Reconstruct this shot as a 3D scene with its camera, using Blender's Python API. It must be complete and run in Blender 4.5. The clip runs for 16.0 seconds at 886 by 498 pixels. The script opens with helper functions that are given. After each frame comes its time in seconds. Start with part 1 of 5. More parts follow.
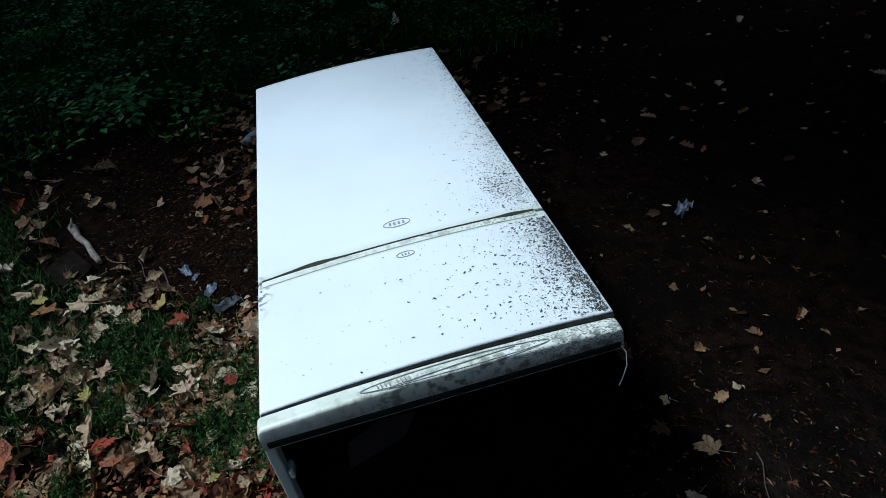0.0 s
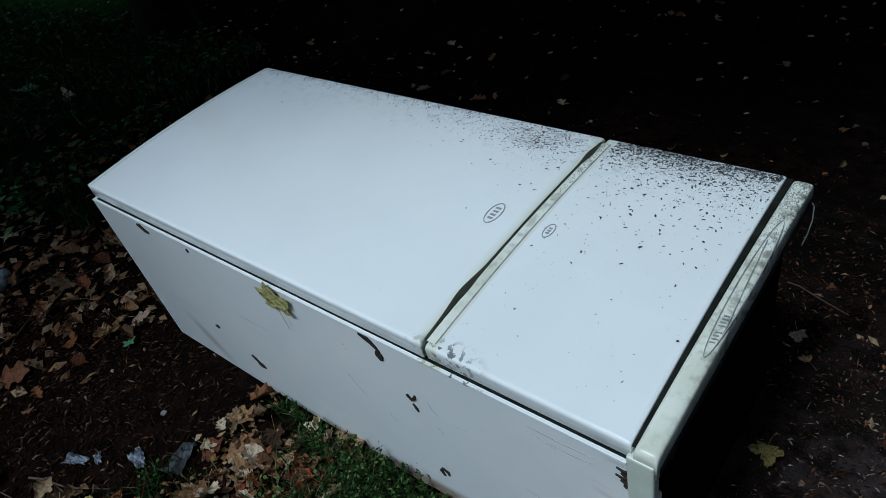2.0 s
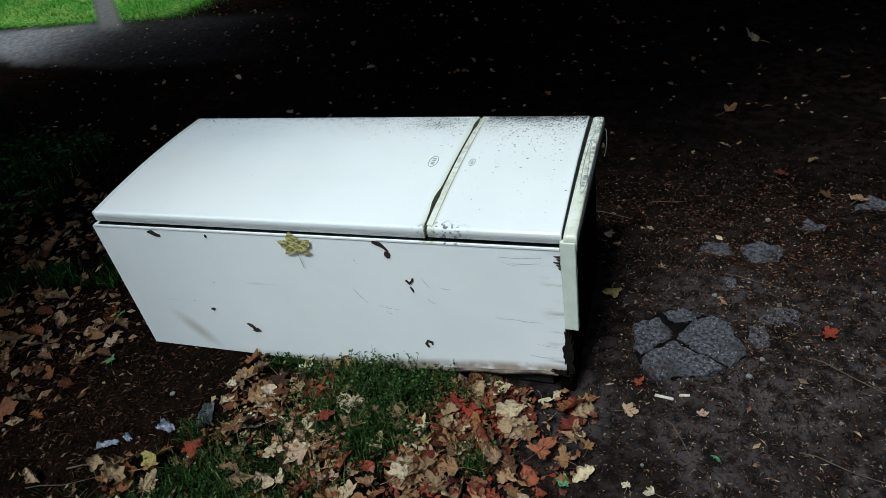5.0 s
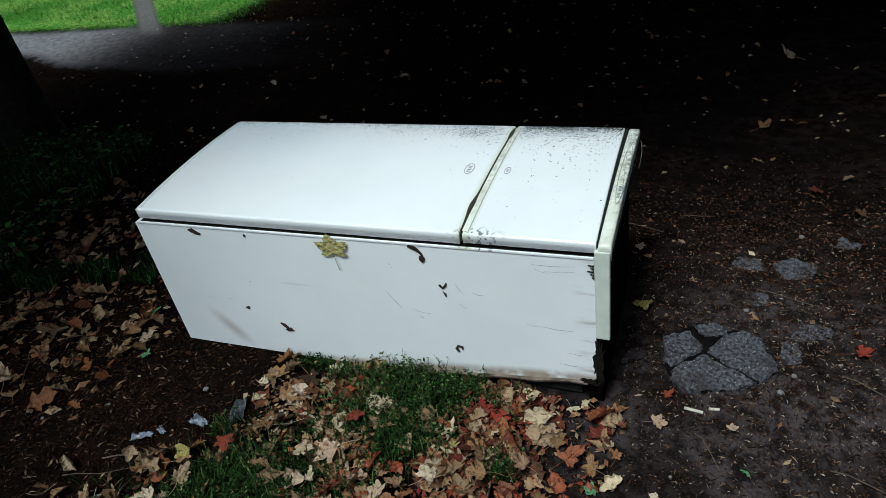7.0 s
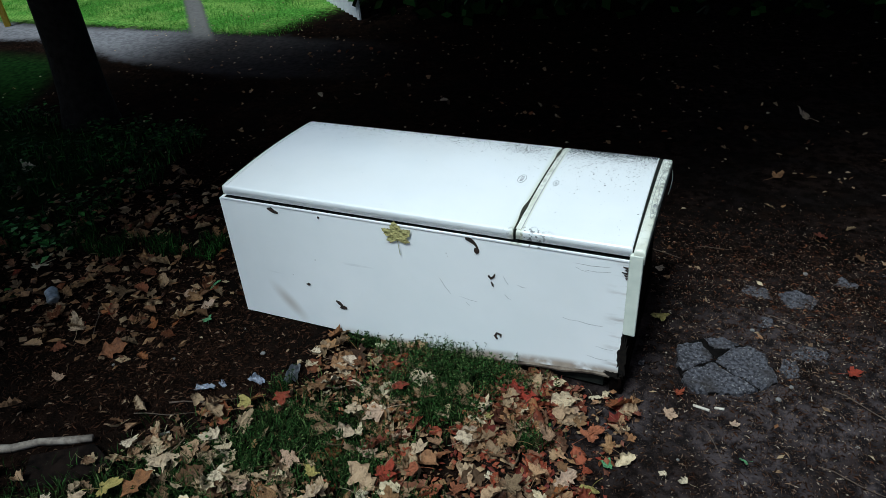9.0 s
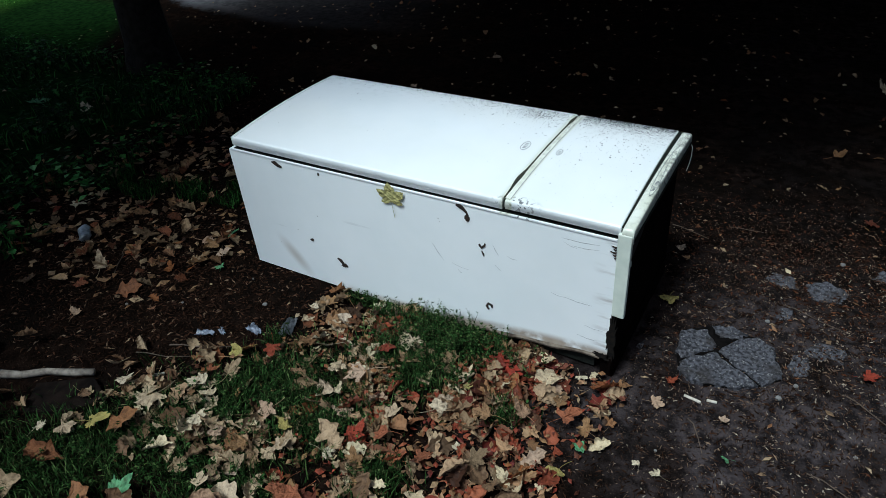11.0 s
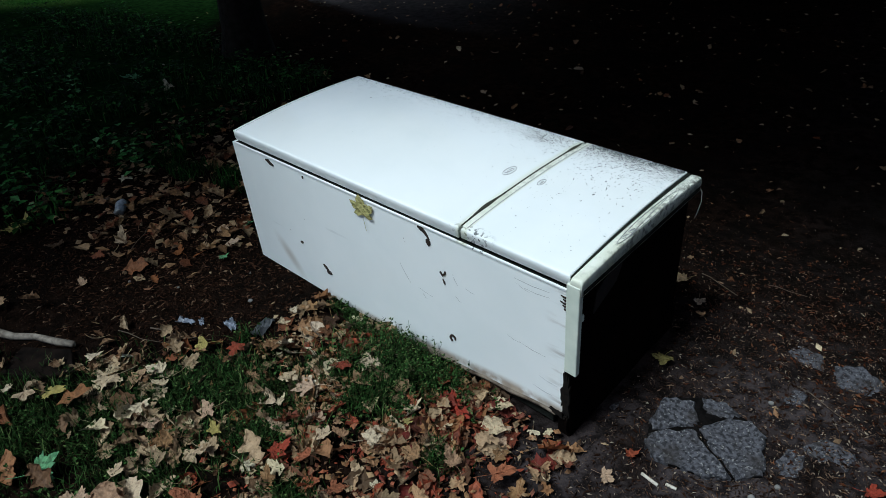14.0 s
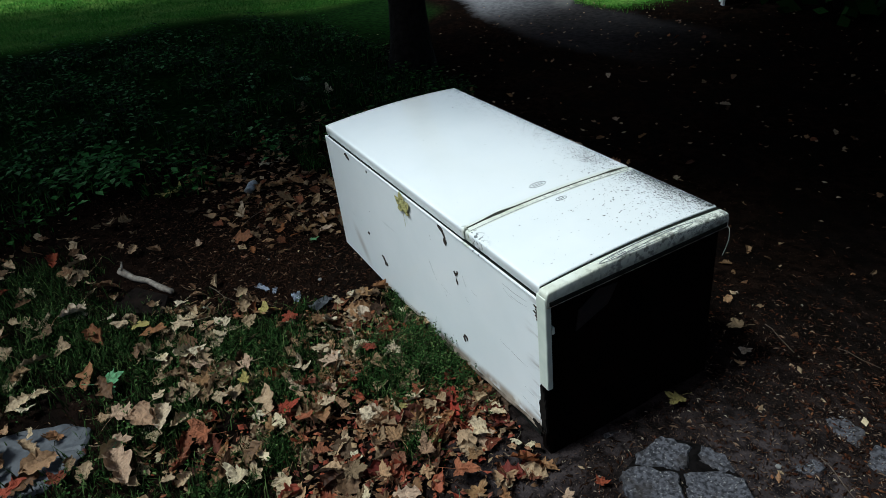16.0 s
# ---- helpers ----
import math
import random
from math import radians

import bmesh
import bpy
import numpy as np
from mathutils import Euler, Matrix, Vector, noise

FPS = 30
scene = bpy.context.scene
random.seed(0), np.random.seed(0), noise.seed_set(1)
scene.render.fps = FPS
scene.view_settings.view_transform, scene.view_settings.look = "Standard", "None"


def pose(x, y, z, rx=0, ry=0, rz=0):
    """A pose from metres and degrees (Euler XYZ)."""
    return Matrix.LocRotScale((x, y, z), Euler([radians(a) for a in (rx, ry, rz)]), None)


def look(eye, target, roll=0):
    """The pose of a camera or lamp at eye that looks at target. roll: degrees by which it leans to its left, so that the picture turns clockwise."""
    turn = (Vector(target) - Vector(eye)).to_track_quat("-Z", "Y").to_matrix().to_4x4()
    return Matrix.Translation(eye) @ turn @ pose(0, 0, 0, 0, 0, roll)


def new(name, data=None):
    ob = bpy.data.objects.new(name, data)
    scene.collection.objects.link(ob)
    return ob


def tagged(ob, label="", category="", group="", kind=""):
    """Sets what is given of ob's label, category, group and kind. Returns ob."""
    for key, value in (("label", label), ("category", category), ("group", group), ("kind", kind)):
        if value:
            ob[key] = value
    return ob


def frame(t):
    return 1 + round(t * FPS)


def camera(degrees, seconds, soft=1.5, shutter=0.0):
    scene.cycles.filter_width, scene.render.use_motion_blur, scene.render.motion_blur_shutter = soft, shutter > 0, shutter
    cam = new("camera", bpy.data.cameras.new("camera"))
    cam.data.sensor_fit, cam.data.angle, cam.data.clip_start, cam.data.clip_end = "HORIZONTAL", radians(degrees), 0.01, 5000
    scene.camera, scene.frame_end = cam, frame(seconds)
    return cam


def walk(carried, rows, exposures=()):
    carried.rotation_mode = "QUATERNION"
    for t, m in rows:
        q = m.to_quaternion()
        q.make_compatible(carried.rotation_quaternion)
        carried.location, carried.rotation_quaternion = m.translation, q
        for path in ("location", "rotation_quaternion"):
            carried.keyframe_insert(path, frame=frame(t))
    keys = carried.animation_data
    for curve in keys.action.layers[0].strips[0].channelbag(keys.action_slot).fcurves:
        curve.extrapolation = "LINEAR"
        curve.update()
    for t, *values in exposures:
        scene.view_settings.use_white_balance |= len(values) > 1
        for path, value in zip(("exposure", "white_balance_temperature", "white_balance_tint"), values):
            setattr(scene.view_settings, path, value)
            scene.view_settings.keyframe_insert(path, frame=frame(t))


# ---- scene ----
cam = camera(66.1, 16.0, soft=0.75)
PATH = [
    (0, (2.099, 0.236, 1.284), (0.488, 0.423, 0.113), -11.1),
    (0.5, (1.965, 0.049, 1.288), (0.474, 0.432, 0.012), -17.2),
    (1, (1.849, -0.135, 1.282), (0.492, 0.515, -0.036), -16.0),
    (1.5, (1.683, -0.273, 1.284), (0.346, 0.499, 0.012), -16.5),
    (2, (1.571, -0.403, 1.274), (0.438, 0.621, -0.017), -15.5),
    (2.5, (1.519, -0.638, 1.278), (0.708, 0.502, -0.151), -17.6),
    (3, (1.564, -0.798, 1.353), (0.757, 0.51, 0.074), -15.4),
    (3.5, (1.669, -0.945, 1.362), (0.897, 0.406, 0.104), -15.9),
    (4, (1.653, -1.067, 1.426), (0.923, 0.341, 0.207), -13.7),
    (4.5, (1.599, -1.171, 1.441), (0.869, 0.217, 0.201), -15.2),
    (5, (1.59, -1.223, 1.469), (0.953, 0.247, 0.272), -11.2),
    (5.2, (1.59, -1.254, 1.478), (0.867, 0.198, 0.307), -12.4),
    (7.3, (1.558, -1.258, 1.481), (0.872, 0.219, 0.32), -9.7),
    (7.4, (1.55, -1.561, 1.54), (0.865, -0.015, 0.471), -4.9),
    (7.5, (1.55, -1.561, 1.54), (0.865, -0.015, 0.471), -4.9),
    (8, (1.549, -1.562, 1.537), (0.864, -0.014, 0.47), -4.8),
    (8.5, (1.535, -1.571, 1.55), (0.85, -0.031, 0.474), -4.5),
    (9, (1.527, -1.569, 1.552), (0.819, -0.048, 0.464), -4.6),
    (9.2, (1.518, -1.568, 1.552), (0.841, -0.038, 0.456), -4.0),
    (11.3, (1.752, -1.386, 1.527), (0.848, -0.045, 0.346), -5.7),
    (11.5, (1.726, -1.376, 1.534), (0.876, 0.015, 0.375), -4.2),
    (12, (1.688, -1.282, 1.49), (0.791, 0.125, 0.387), -3.4),
    (12.5, (1.707, -1.167, 1.46), (0.703, 0.148, 0.335), -4.9),
    (13, (1.837, -1.099, 1.486), (0.814, 0.161, 0.317), -2.9),
    (13.5, (1.978, -1.089, 1.477), (0.84, 0.108, 0.348), -3.5),
    (14, (2.013, -1.018, 1.471), (0.835, 0.12, 0.323), -5.7),
    (14.5, (2.0, -0.916, 1.45), (0.773, 0.181, 0.313), -4.4),
    (15, (2.054, -0.819, 1.456), (0.791, 0.191, 0.278), -5.7),
    (15.5, (2.234, -0.75, 1.433), (0.862, 0.077, 0.235), -4.3),
    (16, (2.396, -0.725, 1.425), (0.854, 0.015, 0.388), -7.4),
]
EXPOSURES = [(0.0, -0.1, 5500, 3), (0.5, -0.25, 5500, 3), (1.5, -0.65, 5550, 3), (2.0, -0.72, 5650, 3), (2.5, -0.68, 5800, 3), (3.5, -0.42, 6050, 3), (5.0, -0.15, 6200, 3), (7.3, -0.1, 6200, 3), (9.0, -0.08, 5950, 3), (11.5, -0.03, 5900, 3), (13.0, -0.16, 5900, 3), (16.0, -0.05, 6150, 3)]
walk(cam, [(t, look(eye, target, roll)) for t, eye, target, roll in PATH], EXPOSURES)

# ---- world and light ----
SUN_EL, SUN_ROT = 63.0, 196.0
world = bpy.data.worlds.new("world")
scene.world = world
world.use_nodes = True
wn, wl = world.node_tree.nodes, world.node_tree.links
sky = wn.new("ShaderNodeTexSky")
sky.sky_type, sky.sun_disc = "NISHITA", False
sky.sun_elevation, sky.sun_rotation = radians(SUN_EL), radians(SUN_ROT)
sky.dust_density, sky.ozone_density = 3.0, 1.0
wl.new(sky.outputs[0], wn["Background"].inputs[0])
wn["Background"].inputs[1].default_value = 0.085
sun_data = bpy.data.lights.new("sun", "SUN")
sun_data.energy, sun_data.angle, sun_data.color = 3.7, radians(14), (0.92, 0.985, 1.0)
sun = new("sun", sun_data)
az = radians(SUN_ROT)
sun_dir = Vector((math.sin(az) * math.cos(radians(SUN_EL)), math.cos(az) * math.cos(radians(SUN_EL)), math.sin(radians(SUN_EL))))
sun.matrix_basis = look(sun_dir * 30, (0, 0, 0))


# ---- materials ----
class Mat:
    """A small node-graph helper."""

    def __init__(self, name, rough=0.6, metal=0.0, spec=0.5):
        self.mat = bpy.data.materials.new(name)
        self.mat.use_nodes = True
        self.n, self.l = self.mat.node_tree.nodes, self.mat.node_tree.links
        self.b = self.n["Principled BSDF"]
        self.b.inputs["Roughness"].default_value = rough
        self.b.inputs["Metallic"].default_value = metal
        self.b.inputs["Specular IOR Level"].default_value = spec
        self.co = self.n.new("ShaderNodeTexCoord").outputs["Object"]

    def put(self, socket, value):
        if isinstance(value, bpy.types.NodeSocket):
            self.l.new(value, socket)
        else:
            socket.default_value = value

    def noise(self, scale, detail=4.0, co=None, rough=0.55, stretch=None):
        t = self.n.new("ShaderNodeTexNoise")
        t.inputs["Scale"].default_value, t.inputs["Detail"].default_value = scale, detail
        t.inputs["Roughness"].default_value = rough
        src = co or self.co
        if stretch:
            m = self.n.new("ShaderNodeMapping")
            m.inputs["Scale"].default_value = stretch
            self.l.new(src, m.inputs[0])
            src = m.outputs[0]
        self.l.new(src, t.inputs["Vector"])
        return t.outputs[0]

    def voronoi(self, scale, stretch=None, rot=None, feature="F1"):
        t = self.n.new("ShaderNodeTexVoronoi")
        t.feature = feature
        t.inputs["Scale"].default_value = scale
        src = self.co
        if stretch:
            m = self.n.new("ShaderNodeMapping")
            m.inputs["Scale"].default_value = stretch
            if rot:
                m.inputs["Rotation"].default_value = rot
            self.l.new(src, m.inputs[0])
            src = m.outputs[0]
        self.l.new(src, t.inputs["Vector"])
        return t

    def xyz(self, axis):
        t = self.n.new("ShaderNodeSeparateXYZ")
        self.l.new(self.co, t.inputs[0])
        return t.outputs["XYZ".index(axis)]

    def math(self, op, a, b=0.0, c=0.0):
        t = self.n.new("ShaderNodeMath")
        t.operation = op
        for i, v in enumerate((a, b, c)):
            self.put(t.inputs[i], v)
        return t.outputs[0]

    def ramp(self, value, lo, hi, a=0.0, b=1.0):
        t = self.n.new("ShaderNodeMapRange")
        t.interpolation_type = "SMOOTHSTEP"
        for i, v in enumerate((value, lo, hi, a, b)):
            self.put(t.inputs[i], v)
        return t.outputs[0]

    def colors(self, value, stops, step=False):
        t = self.n.new("ShaderNodeValToRGB")
        t.color_ramp.interpolation = "CONSTANT" if step else "LINEAR"
        e = t.color_ramp.elements
        while len(e) < len(stops):
            e.new(0.5)
        for el, (p, c) in zip(e, stops):
            el.position, el.color = p, (*c, 1)
        self.put(t.inputs[0], value)
        return t.outputs[0]

    def mix(self, f, a, b):
        t = self.n.new("ShaderNodeMix")
        t.data_type = "RGBA"
        self.put(t.inputs[0], f)
        for i, v in ((6, a), (7, b)):
            self.put(t.inputs[i], (*v, 1) if isinstance(v, tuple) else v)
        return t.outputs[2]

    def base(self, c):
        self.put(self.b.inputs["Base Color"], (*c, 1) if isinstance(c, tuple) else c)
        return self

    def rough(self, v):
        self.put(self.b.inputs["Roughness"], v)
        return self

    def bump(self, h, strength=0.3, dist=0.01):
        t = self.n.new("ShaderNodeBump")
        t.inputs["Strength"].default_value, t.inputs["Distance"].default_value = strength, dist
        self.l.new(h, t.inputs["Height"])
        self.l.new(t.outputs[0], self.b.inputs["Normal"])
        return self

    def island(self):
        return self.n.new("ShaderNodeNewGeometry").outputs["Random Per Island"]

    def rand(self):
        return self.n.new("ShaderNodeObjectInfo").outputs["Random"]


def plain(name, a, b, scale=20.0, rough=0.6, metal=0.0, bump=0.2, dist=0.004, spec=0.5):
    m = Mat(name, rough, metal, spec)
    v = m.noise(scale, 5)
    m.base(m.mix(m.ramp(v, 0.3, 0.7), a, b)).bump(v, bump, dist)
    return m.mat


def enamel(name, top):
    """White stoved paint: dirt specks gather along the far long edge and near the control panel end."""
    m = Mat(name, 0.2)
    x, y, z = m.xyz("X"), m.xyz("Y"), m.xyz("Z")
    col = m.mix(m.ramp(m.noise(3.0, 4), 0.35, 0.7), (0.86, 0.88, 0.89), (0.81, 0.84, 0.85))
    grime = m.noise(45, 6)
    if top:
        far = m.ramp(y, 0.06, 0.62)
        end = m.ramp(x, 0.5, 1.2, 0.62, 1.05)
        dens = m.math("MULTIPLY", m.math("ADD", m.math("MULTIPLY", far, 0.12), m.math("MULTIPLY", m.math("POWER", far, 3.0), 0.95)), end)
        patch = m.ramp(m.noise(9, 3), 0.35, 0.65, 0.75, 1.1)
        dens = m.math("MULTIPLY", dens, patch)
        for scale, k, st, rot in ((420, 0.34, None, None), (520, 0.3, (1.0, 0.5, 1.0), (0, 0, 2.0))):
            vo = m.voronoi(scale, st or (1, 1, 1), rot)
            size = m.math("MULTIPLY", m.math("SUBTRACT", m.math("MULTIPLY", dens, 1.3), m.math("MULTIPLY", vo.outputs["Color"], 0.9)), k)
            spot = m.ramp(m.math("SUBTRACT", size, vo.outputs["Distance"]), 0.0, 0.04)
            col = m.mix(m.math("MULTIPLY", spot, 0.8), col, (0.04, 0.043, 0.045))
        film = m.math("MULTIPLY", m.ramp(y, 0.40, 0.57), m.ramp(grime, 0.48, 0.7))
        col = m.mix(m.math("MULTIPLY", film, m.math("MULTIPLY", end, 0.28)), col, (0.16, 0.17, 0.16))
        # rubbed marks on the near edge by the seam
        dx, dy = m.math("SUBTRACT", x, 1.06), m.math("SUBTRACT", y, 0.0)
        d = m.math("SQRT", m.math("ADD", m.math("POWER", m.math("MULTIPLY", dx, 0.45), 2.0), m.math("POWER", dy, 2.0)))
        blot = m.math("MULTIPLY", m.ramp(d, 0.04, 0.008), m.ramp(m.noise(80, 4), 0.52, 0.58))
        col = m.mix(m.math("MULTIPLY", blot, 0.85), col, (0.07, 0.075, 0.08))
        # yellowed strips beside the two seams
        for a, b in ((0.998, 1.019),):
            s = m.math("MULTIPLY", m.ramp(x, a, b), m.ramp(x, b + 0.03, b + 0.025))
            col = m.mix(m.math("MULTIPLY", s, 0.45), col, (0.60, 0.62, 0.42))
        # a few single flecks
        vo = m.voronoi(16, (1, 1, 1))
        fleck = m.math("MULTIPLY", m.ramp(vo.outputs["Distance"], 0.05, 0.03), m.math("GREATER_THAN", vo.outputs["Color"], 0.72))
        col = m.mix(m.math("MULTIPLY", fleck, 0.8), col, (0.08, 0.08, 0.07))
    else:
        # rust along the lower edge, a brown smear, fine scratches
        low = m.ramp(m.math("SUBTRACT", z, m.ramp(x, 0.5, 1.35, 0.0, 0.077)), 0.034, 0.004)
        rust = m.math("MULTIPLY", low, m.math("MULTIPLY", m.ramp(x, 0.25, 0.65), m.ramp(m.noise(14, 5), 0.3, 0.55)))
        col = m.mix(m.math("MULTIPLY", rust, 0.85), col, m.mix(grime, (0.16, 0.10, 0.06), (0.42, 0.33, 0.24)))
        dx, dz = m.math("SUBTRACT", x, 0.17), m.math("SUBTRACT", z, 0.085)
        slant = m.math("ADD", dx, m.math("MULTIPLY", dz, 0.7))
        d = m.math("SQRT", m.math("ADD", m.math("POWER", slant, 2.0), m.math("POWER", m.math("MULTIPLY", dz, 0.5), 2.0)))
        col = m.mix(m.math("MULTIPLY", m.ramp(d, 0.05, 0.0), 0.5), col, (0.33, 0.25, 0.18))
        edge = m.math("MULTIPLY", m.ramp(x, 1.28, 1.346), m.ramp(m.noise(30, 5, stretch=(0.15, 1, 1)), 0.5, 0.66))
        col = m.mix(m.math("MULTIPLY", edge, 0.5), col, (0.17, 0.10, 0.06))
        sc = m.noise(26, 3, stretch=(0.12, 1, 1.6))
        col = m.mix(m.math("MULTIPLY", m.ramp(sc, 0.70, 0.76), 0.16), col, (0.3, 0.31, 0.32))
        vo = m.voronoi(22, (1, 1, 1))
        fleck = m.math("MULTIPLY", m.ramp(vo.outputs["Distance"], 0.06, 0.03), m.math("GREATER_THAN", vo.outputs["Color"], 0.8))
        col = m.mix(m.math("MULTIPLY", fleck, 0.7), col, (0.15, 0.13, 0.11))
    m.base(col)
    m.rough(m.ramp(m.noise(9, 5), 0.3, 0.75, 0.05, 0.14))
    m.b.inputs["Specular IOR Level"].default_value = 0.75
    m.bump(m.noise(6, 3), 0.08, 0.01)
    return m.mat


M_DOOR = enamel("door_enamel", True)
M_SIDE = enamel("side_enamel", False)
M_PANEL = Mat("yellowed_plastic", 0.35)
_c = M_PANEL.mix(M_PANEL.ramp(M_PANEL.noise(9, 5), 0.4, 0.7), (0.78, 0.80, 0.72), (0.64, 0.66, 0.55))
_v = M_PANEL.voronoi(430, (1.0, 0.4, 1.0), (0, 0, 0.6))
_s = M_PANEL.ramp(M_PANEL.math("SUBTRACT", M_PANEL.math("MULTIPLY", M_PANEL.ramp(M_PANEL.xyz("Y"), 0.1, 0.6), 0.5), _v.outputs["Distance"]), 0.0, 0.1)
_c = M_PANEL.mix(M_PANEL.math("MULTIPLY", _s, 0.8), _c, (0.06, 0.06, 0.055))
_c = M_PANEL.mix(M_PANEL.math("MULTIPLY", M_PANEL.ramp(M_PANEL.noise(60, 6), 0.47, 0.62), M_PANEL.math("MULTIPLY", M_PANEL.ramp(M_PANEL.xyz("X"), 1.36, 1.394, 0.35, 0.9), M_PANEL.ramp(M_PANEL.xyz("Y"), 0.06, 0.25, 0.25, 1.0))), _c, (0.12, 0.12, 0.10))
M_PANEL = M_PANEL.base(_c).mat
M_TRIM = plain("greenish_white_plastic", (0.66, 0.70, 0.62), (0.55, 0.60, 0.53), 14, 0.4, bump=0.05)
M_GASKET = plain("old_gasket", (0.010, 0.010, 0.006), (0.035, 0.035, 0.018), 60, 0.8)
M_GAP = plain("dark_gap", (0.006, 0.007, 0.006), (0.018, 0.02, 0.016), 40, 0.95, spec=0.15)
# rust tone with the shade of the end face already in it
M_INNER = plain("rusty_shade_black", (0.0018, 0.0015, 0.0014), (0.005, 0.0026, 0.002), 12, 0.95, bump=0.5, spec=0.02)
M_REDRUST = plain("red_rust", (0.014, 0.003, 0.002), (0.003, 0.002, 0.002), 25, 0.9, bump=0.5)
M_RUSTRIM = plain("rusty_rim", (0.26, 0.21, 0.16), (0.05, 0.032, 0.022), 18, 0.75, bump=0.4)
M_HOLE = plain("corroded_hole", (0.005, 0.004, 0.0035), (0.035, 0.016, 0.008), 120, 0.85, bump=0.6)
M_TEAR = plain("black_tear", (0.004, 0.004, 0.004), (0.012, 0.009, 0.007), 90, 0.95, spec=0.1)
M_MARK = plain("grey_print", (0.22, 0.23, 0.24), (0.38, 0.39, 0.40), 80, 0.5)
M_DIRT = plain("dried_dirt", (0.018, 0.02, 0.022), (0.075, 0.08, 0.08), 60, 0.9, bump=0.3)
M_SCRATCH = plain("scratch", (0.24, 0.25, 0.26), (0.42, 0.43, 0.44), 80, 0.6)
_m = Mat("broken_concrete", 0.8, spec=0.2)
_grain, _fleck, _blot = _m.noise(95, 5), _m.noise(170, 3, stretch=(1, 0.7, 1)), _m.noise(11, 5)
_c = _m.mix(_m.ramp(_grain, 0.36, 0.62), (0.015, 0.015, 0.018), (0.080, 0.079, 0.092))
_c = _m.mix(_m.ramp(_fleck, 0.60, 0.68, 0.0, 0.85), _c, (0.22, 0.215, 0.215))
_c = _m.mix(_m.ramp(_blot, 0.48, 0.68, 0.0, 0.7), _c, (0.022, 0.018, 0.016))
_m.base(_c).bump(_m.math("ADD", _grain, _m.math("MULTIPLY", _fleck, 0.6)), 0.45, 0.004)
M_STONE = _m.mat
M_BED = plain("crack_shade_soil", (0.0015, 0.0012, 0.0012), (0.006, 0.005, 0.005), 60, 0.9, bump=0.6, spec=0.05)
M_SLATE = plain("slate", (0.026, 0.029, 0.036), (0.075, 0.08, 0.09), 25, 0.6, bump=0.5)
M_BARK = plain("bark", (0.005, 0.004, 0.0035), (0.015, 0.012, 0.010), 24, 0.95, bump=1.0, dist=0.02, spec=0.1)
M_STICK = plain("weathered_wood", (0.30, 0.26, 0.215), (0.12, 0.095, 0.075), 45, 0.8, bump=0.5)
M_BOARD = plain("rotten_board", (0.004, 0.003, 0.0026), (0.012, 0.008, 0.0065), 30, 0.9, bump=0.5, spec=0.04)
M_FILM = plain("clear_plastic_scrap", (0.32, 0.35, 0.43), (0.06, 0.07, 0.09), 60, 0.25, bump=0.6, dist=0.006)
M_TIN = plain("dull_tin", (0.40, 0.42, 0.44), (0.16, 0.17, 0.18), 30, 0.45, metal=0.85, bump=0.1)
M_PAPER = plain("pale_paper", (0.62, 0.58, 0.50), (0.45, 0.40, 0.33), 60, 0.7)
M_TWIG = plain("dry_twig", (0.10, 0.07, 0.05), (0.045, 0.03, 0.022), 60, 0.85)
M_PEBBLE = plain("pale_pebble", (0.20, 0.195, 0.19), (0.10, 0.095, 0.09), 60, 0.7)
M_YELLOWPAINT = plain("yellow_paint", (0.65, 0.45, 0.03), (0.5, 0.33, 0.03), 12, 0.45)
M_FENCE = plain("pale_sheet_metal", (0.55, 0.57, 0.58), (0.42, 0.43, 0.44), 5, 0.5)
M_BLUE = plain("blue_paint", (0.03, 0.12, 0.42), (0.02, 0.08, 0.3), 12, 0.4)


def leaf_mat(name, stops, by_island, spec=0.12):
    m = Mat(name, 0.6, spec=spec)
    r = m.island() if by_island else m.rand()
    c = m.colors(r, stops)
    c = m.mix(m.ramp(m.noise(3.0 if not by_island else 75, 5), 0.46, 0.72, 0.0, 0.6), c, (0.03, 0.016, 0.01))
    c = m.mix(m.ramp(m.noise(14.0 if not by_island else 240, 3), 0.5, 0.75, 0.0, 0.35), c, (0.02, 0.012, 0.008))
    m.base(c).bump(m.noise(5.0 if not by_island else 120, 4), 0.5, 0.06 if not by_island else 0.004)
    return m.mat


AUTUMN = [(0.0, (0.075, 0.032, 0.015)), (0.14, (0.28, 0.16, 0.075)), (0.28, (0.03, 0.014, 0.008)), (0.42, (0.34, 0.24, 0.14)),
          (0.55, (0.15, 0.048, 0.018)), (0.68, (0.025, 0.012, 0.008)), (0.82, (0.30, 0.20, 0.11)), (1.0, (0.20, 0.07, 0.022))]
PALE = [(0.0, (0.52, 0.43, 0.28)), (0.3, (0.38, 0.25, 0.17)), (0.6, (0.62, 0.54, 0.38)), (0.85, (0.54, 0.41, 0.31)), (1.0, (0.28, 0.16, 0.09))]
RED = [(0.0, (0.24, 0.030, 0.018)), (0.18, (0.28, 0.10, 0.05)), (0.34, (0.035, 0.010, 0.008)), (0.50, (0.40, 0.24, 0.13)), (0.64, (0.10, 0.016, 0.014)), (0.82, (0.25, 0.055, 0.026)), (1.0, (0.05, 0.018, 0.012))]
M_LEAF_A = leaf_mat("autumn_leaf", AUTUMN, False)
M_LEAF_P = leaf_mat("pale_leaf", PALE, False)
M_LEAF_R = leaf_mat("red_leaf", RED, False)
